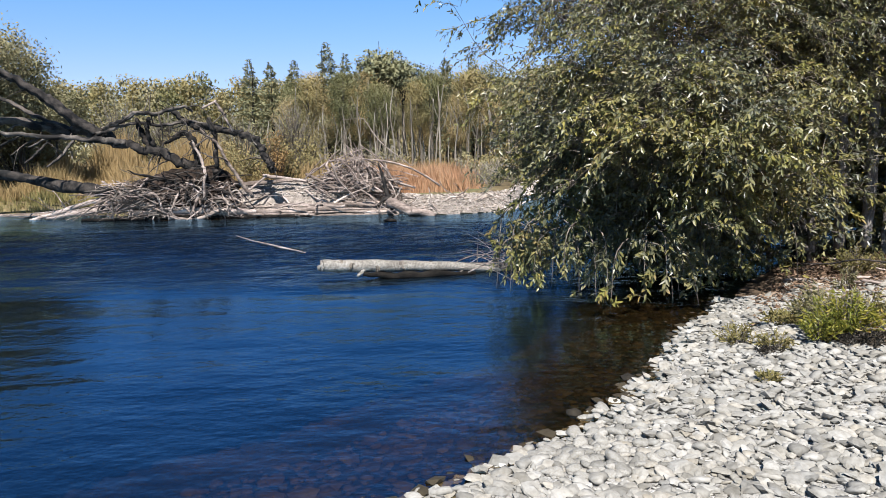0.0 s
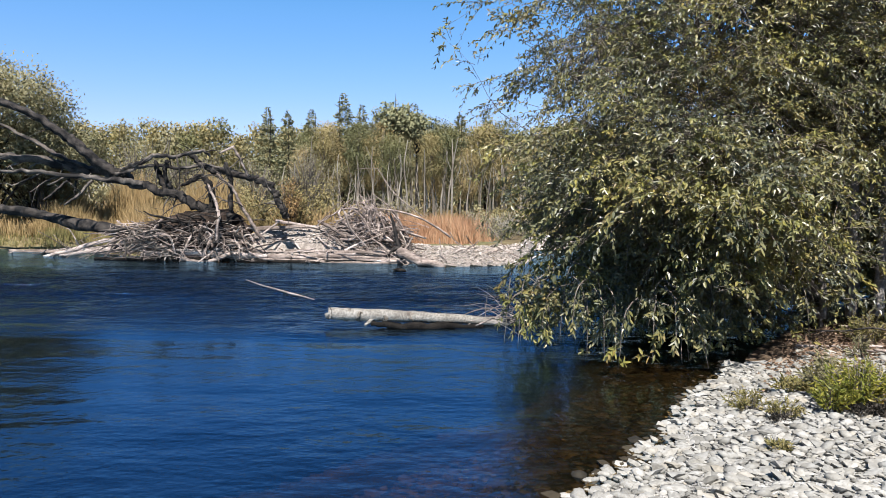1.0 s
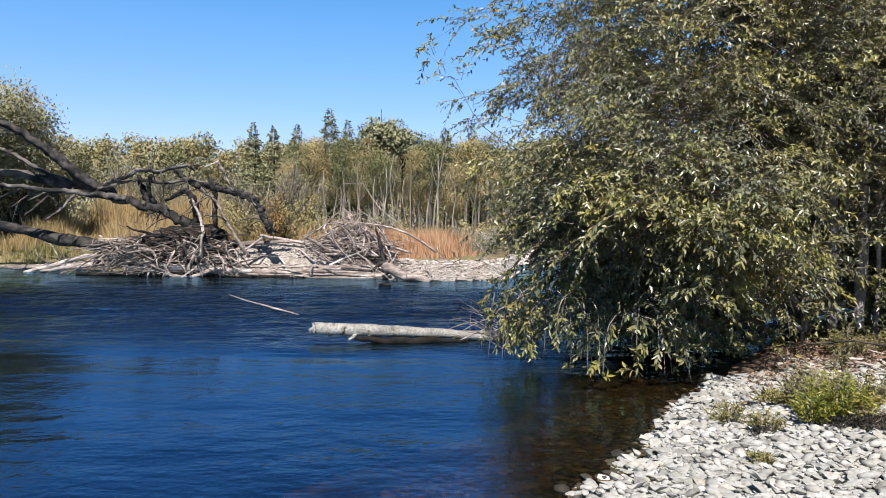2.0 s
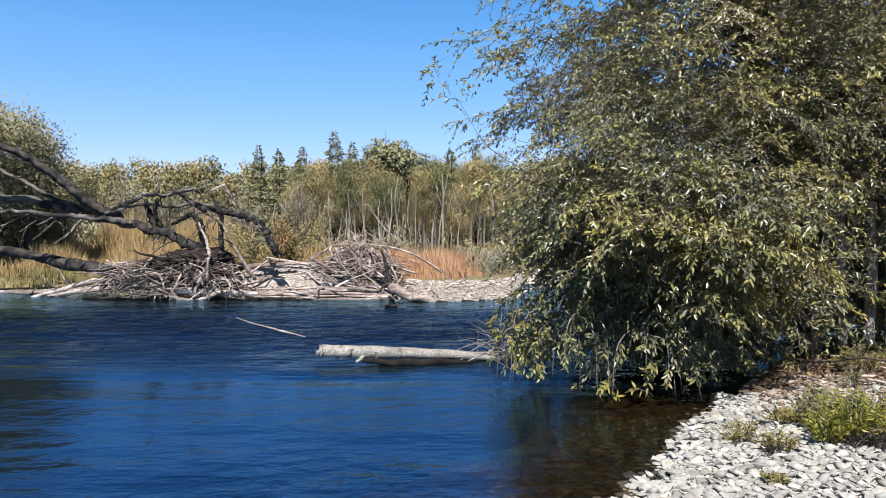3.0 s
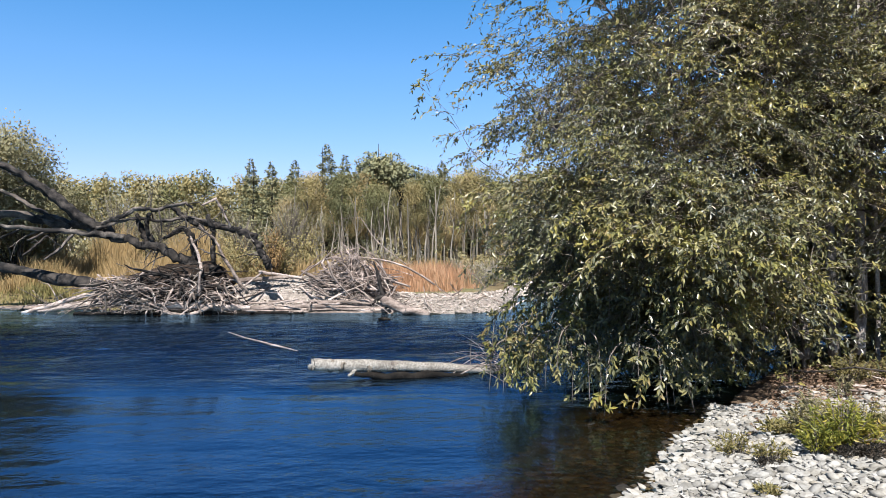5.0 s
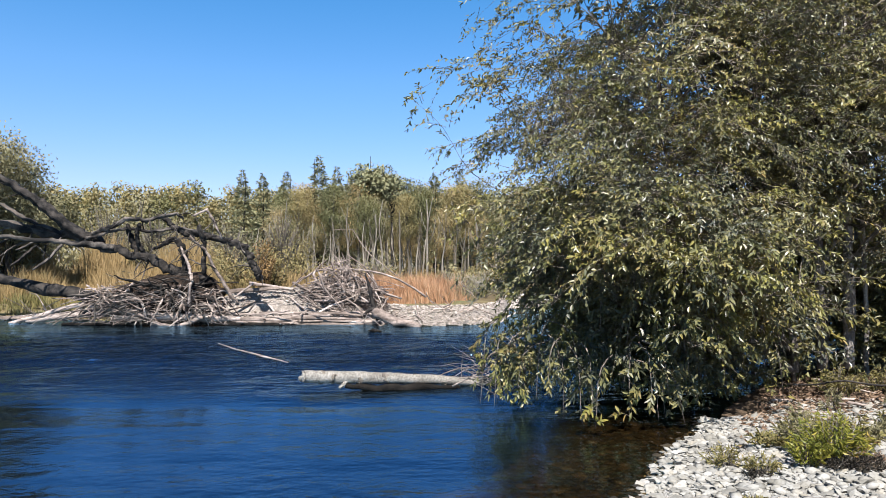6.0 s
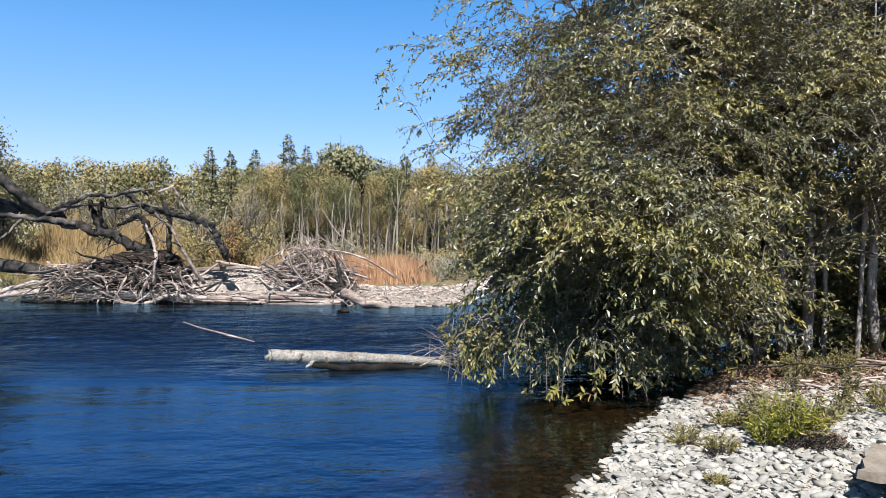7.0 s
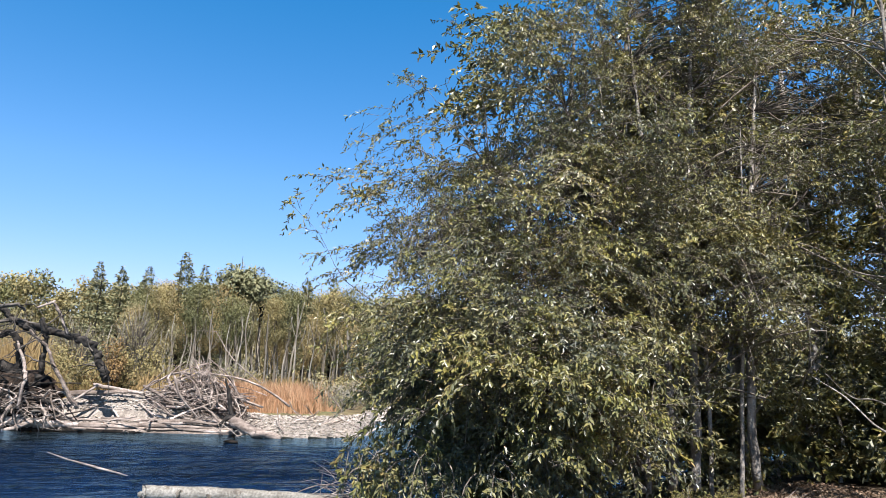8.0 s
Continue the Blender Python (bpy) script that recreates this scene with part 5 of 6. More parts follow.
drift(MAT_DRIFT, [(-15.69, 24.60, 0.02, 0.070), (-14.37, 24.40, 0.01, 0.079), (-12.28, 23.80, 0.12, 0.058)])
drift(MAT_DRIFT, [(-1.55, 21.60, 0.38, 0.141), (-0.84, 21.10, 0.15, 0.129), (-0.14, 20.80, -0.03, 0.076)])
drift(MAT_DARKWOOD, [(-1.45, 21.80, 0.13, 0.085), (-1.64, 21.90, 0.61, 0.068), (-1.76, 22.00, 1.14, 0.048), (-1.90, 22.00, 1.60, 0.024)])
drift(MAT_DARKWOOD, [(-2.00, 21.90, 0.21, 0.040), (-1.67, 21.80, 0.48, 0.060), (-1.21, 21.60, 0.24, 0.035)])
drift(MAT_DRIFT, [(-4.35, 22.95, 1.28, 0.052), (-3.85, 22.80, 1.04, 0.055), (-3.35, 22.60, 0.76, 0.045)])
drift(MAT_DRIFT, [(-5.85, 23.30, 1.25, 0.055), (-5.11, 23.20, 1.14, 0.055), (-4.33, 23.10, 1.02, 0.045)])
drift(MAT_DRIFT, [(-3.35, 24.80, 3.11, 0.010), (-2.62, 24.40, 3.10, 0.014), (-2.5, 24.35, 3.02, 0.015), (-1.93, 24.00, 2.25, 0.017), (-0.94, 23.60, 1.47, 0.020)])
drift(MAT_DRIFT, [(1.61, 26.00, 0.13, 0.063), (2.36, 25.00, -0.01, 0.071), (3.05, 24.00, -0.23, 0.059)])

# bleached sticks: a few shapes, laid over one another
STICKS = []
for k in range(7):
    r = np.random.default_rng(450 + k)
    p = [(-0.5, 0, 0, 0.020), (-0.2, r.normal(0, 0.04), r.normal(0, 0.04), 0.019), (0.2, r.normal(0, 0.05), r.normal(0, 0.05), 0.014), (0.5, r.normal(0, 0.05), r.normal(0, 0.05), 0.006)]
    items = [tube_data(p, 6, 4, 0.3, k)]
    if k % 2:
        q = np.array(p[2][:3])
        items.append(tube_data([(*q, 0.010), (*(q + np.array([0.12, 0.06, 0.09])), 0.007), (*(q + np.array([0.2, 0.05, 0.17])), 0.003)], 5, 3, 0.3, k))
    v, f = joined(items)
    STICKS.append((mesh_np("driftwood_stick", v, f, MAT_DRIFT, smooth=True), v, f))
TANGLE = []


def heap(n, centre, spread, peak, lengths, seed, group, label, thick=(0.5, 1.5), steep=0.35, single=1000):
    """Sticks thrown on a heap, steeper and higher towards its middle."""
    r = np.random.default_rng(seed)
    for k in range(n):
        x, y = centre[0] + r.normal(0, spread[0]), centre[1] + r.normal(0, spread[1])
        near = math.exp(-((x - centre[0]) / spread[0]) ** 2 * 0.6)
        z = max(float(height(x, y)), 0.0) + 0.03 + peak * near * r.uniform(0, 1) ** 1.3
        L, t = r.uniform(*lengths), r.uniform(*thick)
        tilt = min(max(r.normal(0, steep), -1.1), 1.1)
        z = max(z, max(float(height(x, y)), 0) + abs(math.sin(tilt)) * L * 0.42)
        me, v, f = STICKS[int(r.integers(len(STICKS)))]
        m = pose(x, y, z, math.degrees(r.uniform(0, 6.28)), math.degrees(tilt), math.degrees(r.normal(0, 0.75) + (3.14 if r.uniform() < 0.5 else 0))) @ Matrix.Diagonal((L, t * L ** 0.3, t * L ** 0.3, 1))
        if k >= single:
            a = np.array(m)
            TANGLE.append((v @ a[:3, :3].T + a[:3, 3], f))
            continue
        ob = new("driftwood_stick", me)
        ob.matrix_basis = m
        tagged(ob, label, "driftwood", group)




def fan(n, foot, foot_spread, tip, tip_spread, thick, bow, seed, mat, name, label, group, single, dome=None):
    """Bent sticks that fan out from one place; the first of them single, the rest in the tangle."""
    r = np.random.default_rng(seed)
    loose = []
    for k in range(n):
        a = np.array(foot) + r.normal(0, 1, 3) * np.array(foot_spread)
        e = np.array(tip) + r.uniform(-1, 1, 3) * np.array(tip_spread)
        if dome:
            top = dome[1] * math.exp(-((e[0] - dome[0]) / dome[2]) ** 2)
            e[2] = max(top * r.uniform(0.5, 1.0), float(height(e[0], e[1])))
        a[2], e[2] = max(a[2], float(height(a[0], a[1])), 0.02), max(e[2], 0.02)
        m = (a + e) / 2 + r.normal(0, 0.20, 3) * np.array([1, 0.6, 0.8]) + np.array([0, 0, bow * r.uniform(0, 1)])
        rad = thick[0] + (thick[1] - thick[0]) * r.uniform() ** 2.2
        pts = [(*a, rad), (*m, rad * 0.8), (*e, rad * 0.3)]
        if k < single:
            ob = part(name, tube(name, np.array(pts) - np.array([*a, 0]), mat, 6, 4, 0.35, seed * 10 + k, 0.12))
            ob.location = a
            tagged(ob, label, "driftwood", group)
        else:
            loose.append(tube_data(pts, 5, 3, 0.35, seed * 10 + k, 0.12))
    TANGLE.extend(loose)


STICK_HEAP, ROOT_STICKS = "heap of bleached sticks", "sticks under the root plate"
fan(190, (-2.15, 22.9, 0.75), (0.65, 0.30, 0.22), (-2.95, 23.4, 1.25), (1.75, 0.5, 0), (0.011, 0.045), 0.3, 511, MAT_DRIFT, "driftwood_stick", "long bent bleached stick in the driftwood heap", STICK_HEAP, 60, (-2.9, 2.3, 1.4))
fan(150, (-2.9, 23.1, 0.9), (0.7, 0.3, 0.25), (-2.5, 23.0, 0.9), (1.5, 0.5, 0), (0.010, 0.036), 0.3, 512, MAT_DRIFT, "driftwood_stick", "bleached pinkish grey stick on the driftwood heap", STICK_HEAP, 40, (-2.8, 2.15, 1.35))
heap(110, (-2.85, 22.9), (0.5, 0.35), 1.2, (0.4, 1.2), 501, STICK_HEAP, "bleached pinkish grey stick on the driftwood heap", (0.3, 0.9), 0.5, 30)
fan(42, (-9.2, 22.1, 0.65), (1.2, 0.15, 0.3), (-9.6, 21.6, 0.2), (2.3, 0.35, 0.25), (0.012, 0.055), 0.25, 513, MAT_DRIFT, "driftwood_stick", "bleached stick tangled at the foot of the fallen tree", ROOT_STICKS, 36)
fan(30, (-7.3, 22.0, 0.7), (0.6, 0.15, 0.3), (-7.0, 21.5, 0.3), (1.5, 0.3, 0.35), (0.012, 0.050), 0.25, 514, MAT_DRIFT, "driftwood_stick", "bleached stick tangled at the foot of the fallen tree", ROOT_STICKS, 25)
fan(120, (-8.4, 21.95, 0.7), (1.3, 0.15, 0.35), (-8.6, 21.6, 0.6), (2.2, 0.3, 0.5), (0.006, 0.018), 0.2, 515, MAT_GREYWOOD, "driftwood_stick", "thin dark root twig in the tangle of the fallen tree", ROOT_STICKS, 30)
heap(30, (-9.3, 22.0), (1.6, 0.3), 0.3, (0.5, 1.6), 502, ROOT_STICKS, "bleached stick tangled at the foot of the fallen tree", (0.3, 1.0), 0.6, 25)
heap(34, (-4.4, 22.35), (1.5, 0.14), 0.03, (1.0, 2.6), 504, "sticks along the waterline", "bleached stick lying along the far waterline", (0.9, 1.6))
heap(26, (-1.6, 22.0), (0.6, 0.4), 0.25, (0.5, 1.3), 505, "heap of bleached sticks", "bleached stick on the driftwood heap")
heap(14, (1.0, 22.6), (1.0, 0.5), 0.03, (0.5, 1.4), 506, "sticks on the far gravel", "bleached stick lying on pale far gravel")
heap(26, (-12.5, 24.0), (1.6, 0.35), 0.1, (0.8, 2.0), 507, "sticks along the waterline", "bleached stick lying along the far waterline")

v, f = joined(TANGLE)
tagged(part("stick_tangle", mesh_np("stick_tangle", v, f, MAT_TANGLE, smooth=True)), "tangle of thin bleached sticks between the driftwood", "driftwood", kind="stuff")

# ---- in the river ----
log = thing("floating_log", (-0.5, 10.3, 0.15), "pale stripped log resting in the river, end raised", "log")
stem = part("stem", tube("stem", [(-1.27, -0.18, 0.06, 0.082), (-1.2, -0.17, 0.06, 0.092), (-0.6, -0.07, 0.025, 0.088), (0.1, 0.05, -0.01, 0.08), (0.8, 0.2, -0.06, 0.07), (1.9, 0.42, -0.16, 0.05)], MAT_LOG, 16, 9, 0.03, 601, 0.022), log)
part("cut_end", tube("cut_end", [(-1.281, -0.182, 0.061, 0.078), (-1.272, -0.180, 0.061, 0.080), (-1.26, -0.178, 0.06, 0.079)], MAT_CUTWOOD, 16, 2, 0, 604, 0.02), stem, "pale pinkish sawn end of the log")
part("branch_stub", tube("branch_stub", [(-0.62, -0.1, -0.01, 0.035), (-0.68, -0.16, -0.06, 0.03), (-0.74, -0.2, -0.10, 0.024)], MAT_LOG, 8, 4, 0.1, 602), log)
part("bark_flap", tube("bark_flap", [(-0.66, -0.16, -0.07, 0.028), (-0.3, -0.10, -0.09, 0.055), (0.3, 0.0, -0.12, 0.055), (1.0, 0.12, -0.15, 0.03)], MAT_WET_GAP_WOOD, 8, 5, 0.2, 603), log, "dark bark hanging under the log")
for k, (x, y, z, w) in enumerate([(-1.02, -0.14, 0.05, 0.093), (-0.85, -0.112, 0.041, 0.092), (-0.47, -0.049, 0.019, 0.089), (-0.1, 0.015, 0.002, 0.085), (0.32, 0.095, -0.025, 0.079)]):
    part("bark_band", tube("bark_band", [(x, y, z, w), (x + 0.012, y + 0.002, z - 0.001, w * 1.03), (x + 0.03, y + 0.005, z - 0.002, w)], MAT_TWIG, 12, 2, 0.05, 620 + k, 0.05), stem, "dark ring of bark left on the log")
for k, pts in enumerate([[(0.9, 0.0, -0.12, 0.014), (1.15, -0.1, 0.02, 0.012), (1.5, -0.1, 0.06, 0.006)], [(0.6, 0.3, -0.06, 0.010), (1.0, 0.5, 0.06, 0.009), (1.4, 0.4, 0.09, 0.004)]]):
    part("branch_stub", tube("branch_stub", pts, MAT_DRIFT, 5, 4, 0.2, 610 + k), log)
drift(MAT_DRIFT, [(-4.72, 16.0, 0.05, 0.010), (-4.0, 15.0, 0.02, 0.014), (-3.2, 13.8, 0.04, 0.018), (-2.55, 13.0, 0.02, 0.008)], "thin bleached pole drifting in the river", "driftwood_pole", "wood in the river")
drift(MAT_WET_GAP_WOOD, [(-1.58, 19.4, 0.02, 0.015), (-1.4, 19.25, 0.03, 0.05), (-1.2, 19.2, 0.02, 0.02)], "dark snag of wood just above the water", "river_snag", "wood in the river")
for k, pts in enumerate([[(0.42, 10.6, -0.05, 0.012), (0.75, 10.5, 0.16, 0.012), (1.2, 10.3, 0.36, 0.008)], [(0.55, 10.7, -0.05, 0.008), (0.56, 10.7, 0.3, 0.006), (0.58, 10.7, 0.55, 0.003)], [(0.3, 11.0, -0.03, 0.007), (0.7, 11.0, 0.2, 0.006), (1.3, 10.9, 0.42, 0.003)], [(0.2, 10.4, -0.03, 0.006), (0.5, 10.5, 0.12, 0.005), (1.1, 10.5, 0.15, 0.003)]]):
    drift(MAT_DRIFT, pts, "bare pale twig sticking out of the water", "bare_twig", "twigs at the willow's edge")

rt = np.random.default_rng(640)
for k in range(44):
    x, y = rt.normal(1.25, 0.25), rt.uniform(9.7, 11.4)
    e = np.array([x - rt.uniform(0.15, 0.95), y + rt.normal(0, 0.25), rt.uniform(0.04, 0.62)])
    m = (np.array([x, y, 0.15]) + e) / 2 + rt.normal(0, 0.035, 3)
    drift(MAT_DRIFT, [(x, y, -0.06, 0.006), (m[0], m[1], m[2], 0.005), (e[0], e[1], e[2], 0.002)], "bare pale twig sticking out of the water", "bare_twig", "twigs at the willow's edge")

# ---- on the near shore: weeds, litter, slab ----
def weed(x, y, w, h, stems, seed, label, mat=None, leaf=(0.05, 0.11)):
    r = np.random.default_rng(seed)
    z = float(height(x, y))
    th = thing("weed_clump", (x, y, z), label, "weed", "weeds on the gravel")
    items, lb, ld = [], [], []
    for k in range(stems):
        a, s = r.uniform(0, 6.283), r.uniform(0.1, 1) ** 0.7
        foot = np.array([0.3 * w * s * math.cos(a), 0.3 * w * s * math.sin(a), 0.0])
        tip = np.array([w * s * math.cos(a), w * s * math.sin(a), h * (1.1 - 0.6 * s * s) * r.uniform(0.6, 1)])
        mid = (foot + tip) / 2 + np.array([0, 0, 0.1 * h])
        items.append(tube_data([(*foot, 0.004), (*mid, 0.003), (*tip, 0.0015)], 4, 2, 0, k))
        for t in np.linspace(0.25, 1, 16):
            lb.append(foot * (1 - t) ** 2 + 2 * t * (1 - t) * mid + t * t * tip)
            ld.append(r.normal(0, 0.8, 3) + np.array([math.cos(a), math.sin(a), 0.5]))
    n = len(lb)
    lv, lf = leaves_data(np.array(lb), np.array(ld), r.uniform(*leaf, n), r.uniform(leaf[0] * 0.25, leaf[1] * 0.28, n), r)
    v, f = joined(items)
    tagged(part("stem_tuft", mesh_np("stem_tuft", v, f, MAT_TWIG), th), kind="stuff")
    part("foliage", mesh_np("foliage", lv, lf, mat or MAT_WEED), th)


weed(3.45, 5.85, 0.32, 0.40, 95, 701, "bushy yellow-green weed growing among pale stones", leaf=(0.03, 0.08))
weed(3.22, 5.78, 0.22, 0.26, 50, 702, "yellow-green weed beside the larger clump", leaf=(0.03, 0.07))
weed(3.75, 6.0, 0.26, 0.36, 40, 714, "pale green weed behind the larger clump", MAT_GRASS_GREEN, (0.03, 0.08))
weed(3.5, 6.25, 0.3, 0.42, 30, 715, "tall loose pale grass behind the weeds", MAT_STRAW, (0.04, 0.1))
# shade under the clump, built as near-black leaves
weed(3.55, 5.62, 0.30, 0.10, 80, 716, "dark leaves put in as shade under the bushy weed", MAT_SHADELEAF, (0.03, 0.06))
weed(3.72, 5.6, 0.10, 0.12, 22, 703, "reddish small weed at the clump's edge", MAT_DRYLEAF, (0.02, 0.045))
weed(2.62, 6.0, 0.20, 0.20, 22, 704, "small dull green weed among pale stones", MAT_GRASS_GREEN, (0.03, 0.07))
weed(2.80, 5.75, 0.18, 0.14, 18, 705, "small dull green weed among pale stones", MAT_GRASS_GREEN, (0.03, 0.07))
weed(2.35, 4.9, 0.10, 0.09, 16, 706, "tiny sprig of weed between pale stones", MAT_GRASS_GREEN, (0.03, 0.06))
weed(3.3, 6.6, 0.20, 0.14, 30, 707, "low weed at the edge of leaf litter", MAT_GRASS_GREEN, (0.04, 0.08))
weed(5.35, 8.9, 0.30, 0.40, 80, 709, "pale olive weed at the foot of the willows", MAT_GRASS_GREEN, (0.03, 0.07))
weed(5.9, 8.8, 0.3, 0.32, 70, 710, "pale olive weed at the foot of the willows", MAT_GRASS_GREEN, (0.03, 0.07))
# two more low clumps coloured as the shade below the weeds
weed(3.42, 5.66, 0.24, 0.09, 60, 711, "dark low leaves put in as shade at the foot of the weed", MAT_SHADELEAF, (0.02, 0.05))
weed(2.72, 5.62, 0.12, 0.07, 26, 712, "dark low leaves put in as shade among pale stones", MAT_SHADELEAF, (0.02, 0.05))
rw = np.random.default_rng(760)
for k in range(11):
    x, y = rw.uniform(3.5, 5.4), rw.uniform(6.3, 7.9)
    weed(x, y, rw.uniform(0.10, 0.18), rw.uniform(0.10, 0.30), int(rw.integers(9, 20)), 761 + k, "sparse pale olive grass tuft on the upper gravel", MAT_GRASS_GREEN if k % 3 else MAT_STRAW, (0.03, 0.08))
for k in range(9):
    x, y = rw.uniform(4.0, 6.4), rw.uniform(5.6, 7.4)
    weed(x, y, rw.uniform(0.10, 0.2), rw.uniform(0.05, 0.12), int(rw.integers(10, 22)), 800 + k, "low dry tan grass tuft on sandy gravel", MAT_STRAW, (0.04, 0.09))


def slab():
    bm = bmesh.new()
    bmesh.ops.create_grid(bm, x_segments=14, y_segments=12, size=0.5)
    top = bm.faces[:]
    ext = bmesh.ops.extrude_face_region(bm, geom=top)
    for v in ext["geom"]:
        if isinstance(v, bmesh.types.BMVert):
            v.co.z += 0.065
    bmesh.ops.recalc_face_normals(bm, faces=bm.faces)
    for v in bm.verts:
        k = noise.noise(v.co * 3.1)
        v.co.x = v.co.x * 1.0 + 0.05 * k - 0.18 * v.co.y
        v.co.y = v.co.y * 0.55 + 0.04 * noise.noise(v.co * 5.2)
        v.co.z += 0.018 * noise.noise(v.co * 4) + 0.02 * k
    me = bpy.data.meshes.new("flat_slab")
    bm.to_mesh(me)
    bm.free()
    me.materials.append(stone_mat("grey_slab", [(0.0, (0.105, 0.088, 0.07)), (1.0, (0.147, 0.126, 0.10))], per="object"))
    ob = new("flat_slab", me)
    x, y = 3.57, 4.52
    ob.matrix_basis = pose(x, y, float(height(x, y)) + 0.075, 3, 3, 50)
    tagged(ob, "flat weathered grey slab lying on the gravel", "slab")


slab()

rl = np.random.default_rng(801)
n = 13000
lx, ly = rl.uniform(2.9, 9, n), rl.uniform(5.6, 11.2, n)
ok = (ly > np.where(lx > 3.4, 7.5, 7.9) + rl.normal(0, 0.6, n)) & (height(lx, ly) > 0.04)
lx, ly = lx[ok], ly[ok]
lb = np.stack([lx, ly, height(lx, ly) + rl.uniform(0.005, 0.05, len(lx))], 1)
ld = rl.normal(0, 1, (len(lx), 3)) * np.array([1, 1, 0.3])
lv, lf = leaves_data(lb, ld, rl.uniform(0.05, 0.10, len(lx)), rl.uniform(0.02, 0.045, len(lx)), rl)
tagged(part("fallen_leaves", mesh_np("fallen_leaves", lv, lf, MAT_DRYLEAF)), "dry brown fallen leaves under the willows", "leaves", kind="stuff")
for k in range(46):
    x, y = rl.uniform(3.2, 7.5), rl.uniform(7.5, 9.6)
    if float(height(x, y)) < 0.10:
        continue
    ob = new("fallen_branch", STICKS[k % 7][0])
    L = rl.uniform(0.5, 1.6)
    ob.matrix_basis = pose(x, y, float(height(x, y)) + 0.03, rl.uniform(0, 360), rl.normal(0, 3), rl.uniform(-35, 35)) @ Matrix.Diagonal((L, 0.8, 0.8, 1))
    tagged(ob, "thin dead branch lying in leaf litter", "branch", "dead branches under the willows")


drift(MAT_DARKWOOD, [(4.4, 8.45, 0.36, 0.004), (4.7, 8.25, 0.39, 0.008), (5.05, 8.3, 0.42, 0.010), (5.4, 8.1, 0.40, 0.012), (5.75, 8.15, 0.44, 0.012), (6.3, 7.9, 0.44, 0.010)], "dark fallen branch at the edge of the leaf litter", "fallen_branch", "dead branches under the willows")


# ---- stones ----
def stone_shapes(count, sub, seed):
    out = []
    for k in range(count):
        bm = bmesh.new()
        bmesh.ops.create_icosphere(bm, subdivisions=sub, radius=0.5)
        off = Vector((k * 7.3 + seed, k * 3.1, 0))
        for v in bm.verts:
            g = 1 + 0.62 * noise.noise(v.co * 1.9 + off) + 0.30 * noise.noise(v.co * 4.2 + off)
            v.co = Vector((v.co.x * g, v.co.y * g * 0.76, v.co.z * g * (0.36 + 0.05 * (k % 4))))
        bm.verts.ensure_lookup_table()
        v = np.array([x.co[:] for x in bm.verts])
        f = np.array([[x.index for x in fc.verts] for fc in bm.faces])
        bm.free()
        out.append((v, f))
    return out


def scatter(cell, box, keep, sizes, seed, jitter=0.5):
    r = np.random.default_rng(seed)
    xs, ys = np.meshgrid(np.arange(box[0], box[1], cell), np.arange(box[2], box[3], cell), indexing="ij")
    x = xs.ravel() + r.uniform(-jitter, jitter, xs.size) * cell
    y = ys.ravel() + r.uniform(-jitter, jitter, xs.size) * cell
    ok = keep(x, y)
    x, y = x[ok], y[ok]
    s = np.clip(np.exp(r.normal(math.log(sizes[0]), sizes[1], len(x))), sizes[0] * 0.45, sizes[0] * 2.3)
    return x, y, s, r


def stones_joined(name, x, y, s, r, shapes, mat, label, sink=0.12, parent=None, smooth=False):
    z = height(x, y)
    order = r.integers(0, len(shapes), len(x))
    a, t1, t2 = r.uniform(0, 6.283, len(x)), r.normal(0, 0.22, len(x)), r.normal(0, 0.22, len(x))
    vs, fs, worn, o = [], [], [], 0
    for k, (sv, sf) in enumerate(shapes):
        i = np.where(order == k)[0]
        ca, sa = np.cos(a[i])[:, None], np.sin(a[i])[:, None]
        px, py, pz = sv[:, 0][None], sv[:, 1][None], sv[:, 2][None]
        pz2 = pz + px * t1[i][:, None] + py * t2[i][:, None]
        w = np.stack([x[i][:, None] + s[i][:, None] * (px * ca - py * sa), y[i][:, None] + s[i][:, None] * (px * sa + py * ca), z[i][:, None] + s[i][:, None] * (pz2 + sink)], 2)
        vs.append(w.reshape(-1, 3))
        fs.append((np.arange(len(i))[:, None, None] * len(sv) + sf[None]).reshape(-1, 3) + o)
        worn.append(np.full(len(i) * len(sf), smooth and k % 3 == 0))
        o += len(i) * len(sv)
    ob = part(name, mesh_np(name, np.vstack(vs), np.vstack(fs), mat, smooth=np.concatenate(worn)), parent)
    return tagged(ob, label, "" if parent else "stones", kind="stuff")


SHAPES = stone_shapes(9, 2, 0.0)
LOWSHAPES = stone_shapes(6, 1, 5.0)


def on_beach(x, y):
    z = height(x, y)
    bare = ~((x > 3.4) & (y > 8.05 + 0.4 * np.sin(x * 3) + 0.5 * np.sin(37.7 * x + 91.3 * y)))
    return (z > -0.03) & (y < np.interp(x, FAR_X, FAR_Y) - 5) & bare


x, y, s, r = scatter(0.046, (-1.6, 6.6, 2.6, 9.2), on_beach, (0.058, 0.52), 901)
far_enough = (y > 2.75) & (x < 0.98 * y + 0.5)
x, y, s = x[far_enough], y[far_enough], s[far_enough]
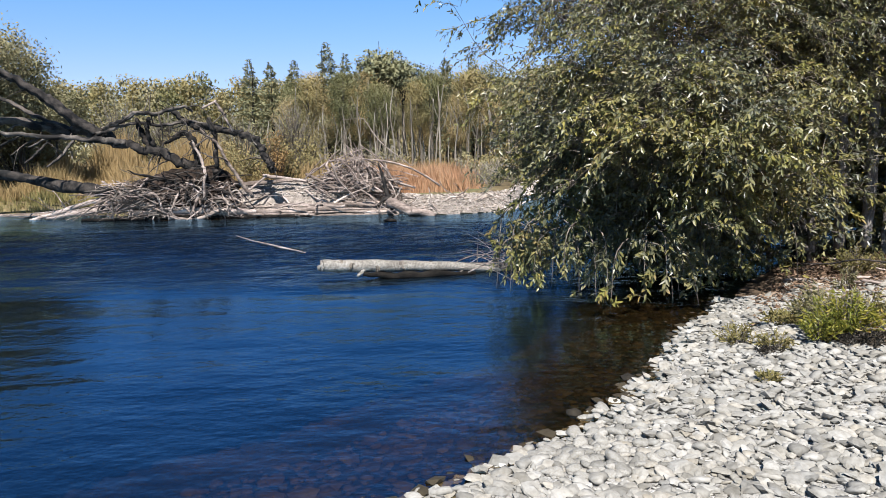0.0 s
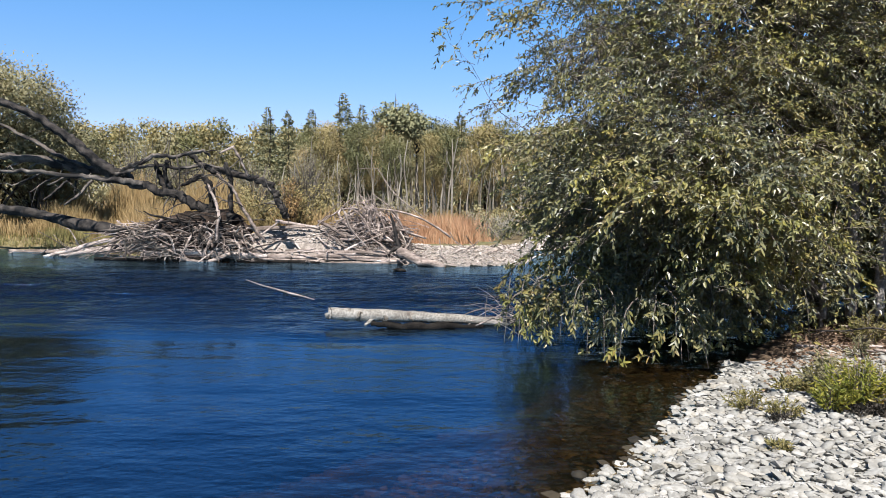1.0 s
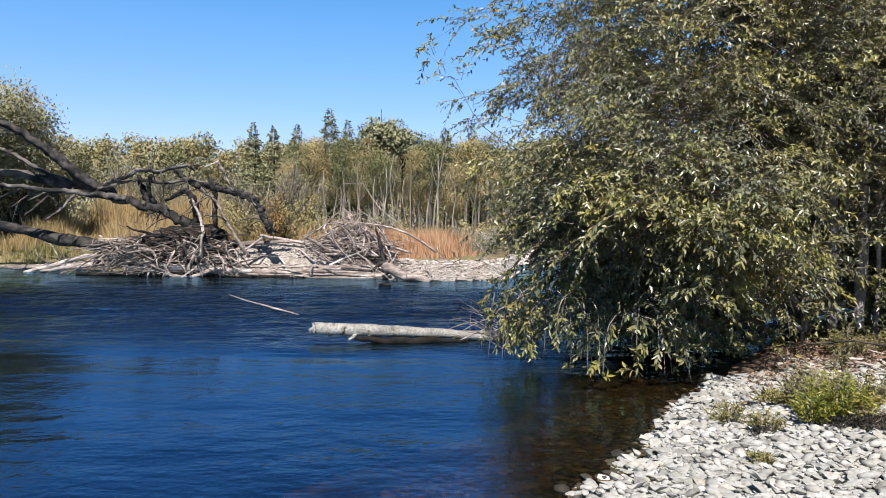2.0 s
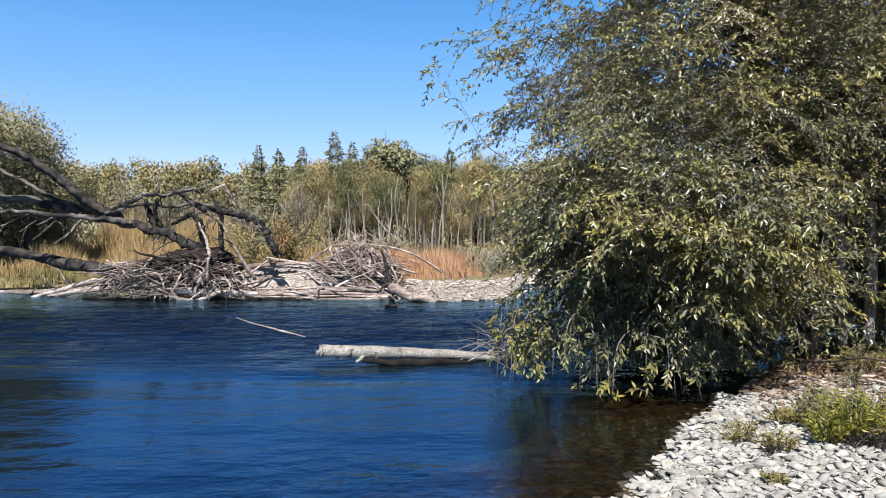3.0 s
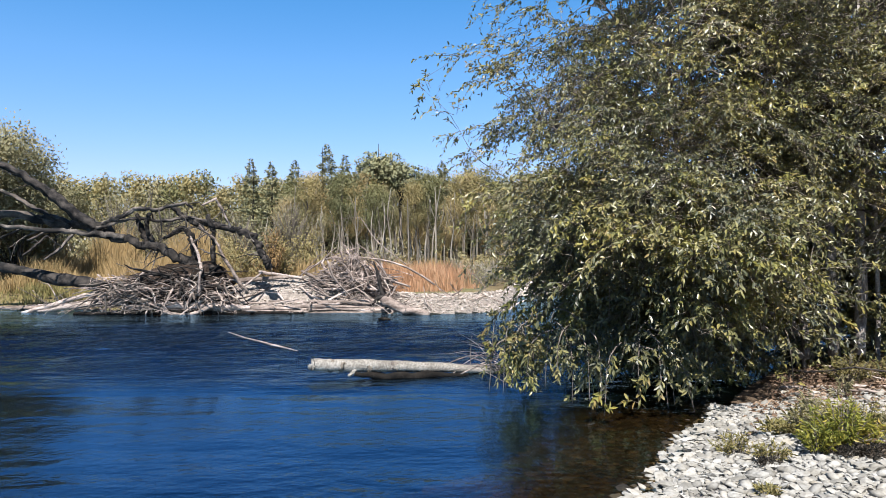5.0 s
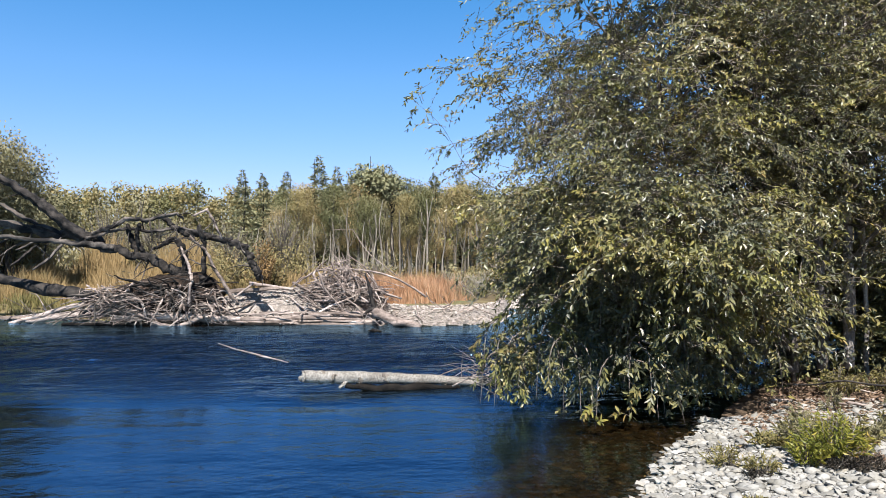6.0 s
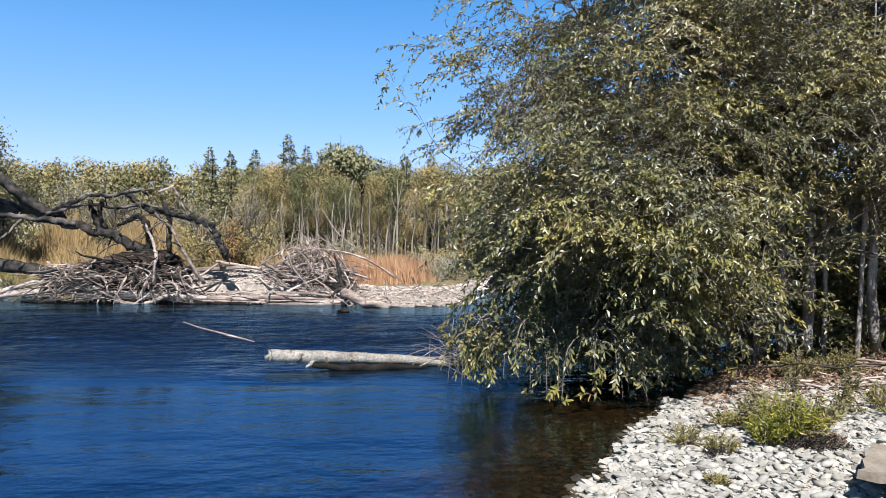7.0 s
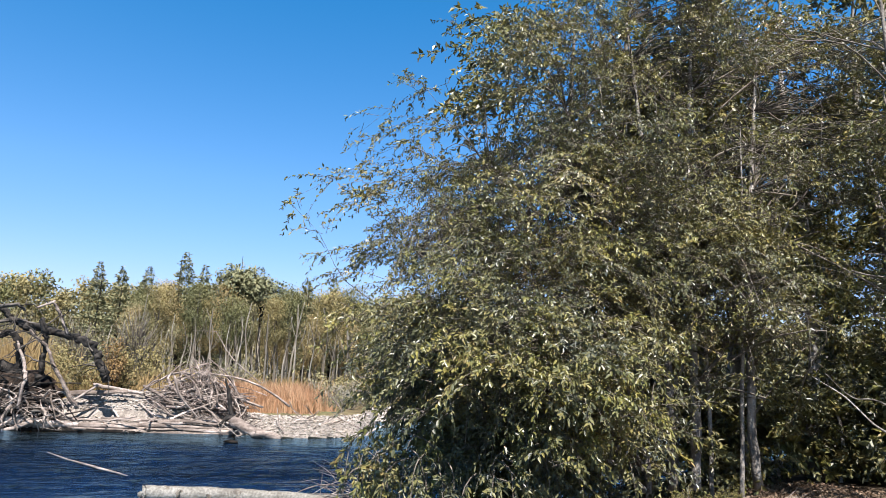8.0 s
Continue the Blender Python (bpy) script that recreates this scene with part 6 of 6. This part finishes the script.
# the nearest stretch: single stones
single = (x > 0.55) & (x < 2.1) & (y > 3.5) & (y < 4.75)
single &= np.cumsum(single) <= 300
near = ~single & (y < 3.9)
back = ~single & (y >= 3.9)
stones_joined("beach_stones", x[near], y[near], s[near], r, SHAPES, MAT_STONE, "pale grey worn stones of the river shore", parent=ground, smooth=True)
stones_joined("beach_stones", x[back], y[back], s[back], r, LOWSHAPES, MAT_STONE, "pale grey worn stones of the river shore", parent=ground, smooth=True)
wx, wy, ws, wr = scatter(0.24, (-5.0, 8.5, -4.5, 2.8), on_beach, (0.24, 0.38), 905)
stones_joined("beach_stones", wx, wy, ws, wr, LOWSHAPES, MAT_STONE, "pale grey worn stones of the river shore", parent=ground, smooth=True)
STONE_ME = [mesh_np("stone", v, f, MAT_STONE_OB, smooth=True) for v, f in SHAPES]
for px, py, ps in zip(x[single], y[single], s[single]):
    ob = part("stone", STONE_ME[int(r.integers(9))], ground)
    ob.matrix_basis = pose(px, py, float(height(px, py)) + 0.12 * ps, r.normal(0, 12), r.normal(0, 12), r.uniform(0, 360)) @ Matrix.Diagonal((ps, ps, ps, 1))

x, y, s, r = scatter(0.07, (-3.5, 3.6, 1.5, 9.0), lambda x, y: (height(x, y) < -0.025) & (height(x, y) > -0.24) & (y < 9), (0.078, 0.42), 902)
stones_joined("bed_stones", x, y, s, r, LOWSHAPES, MAT_BEDSTONE, "brown algae-covered stones under shallow water", parent=ground, smooth=True)
x, y, s, r = scatter(0.078, (-7.6, 3.4, 20.9, 26.0), lambda x, y: (height(x, y) > 0.0) & (y - np.interp(x, FAR_X, FAR_Y) < 3.4), (0.058, 0.4), 903)
stones_joined("far_stones", x, y, s, r, LOWSHAPES, MAT_FARSTONE, "pale stones of the far gravel bank", sink=0.34, parent=ground)
x, y, s, r = scatter(0.2, (3.0, 14, 29, 35), lambda x, y: (height(x, y) > 0.0) & (y - np.interp(x, FAR_X, FAR_Y) < 2.5), (0.2, 0.4), 904)
stones_joined("far_stones", x, y, s, r, LOWSHAPES, MAT_FARSTONE, "pale stones of the far gravel bank", parent=ground)
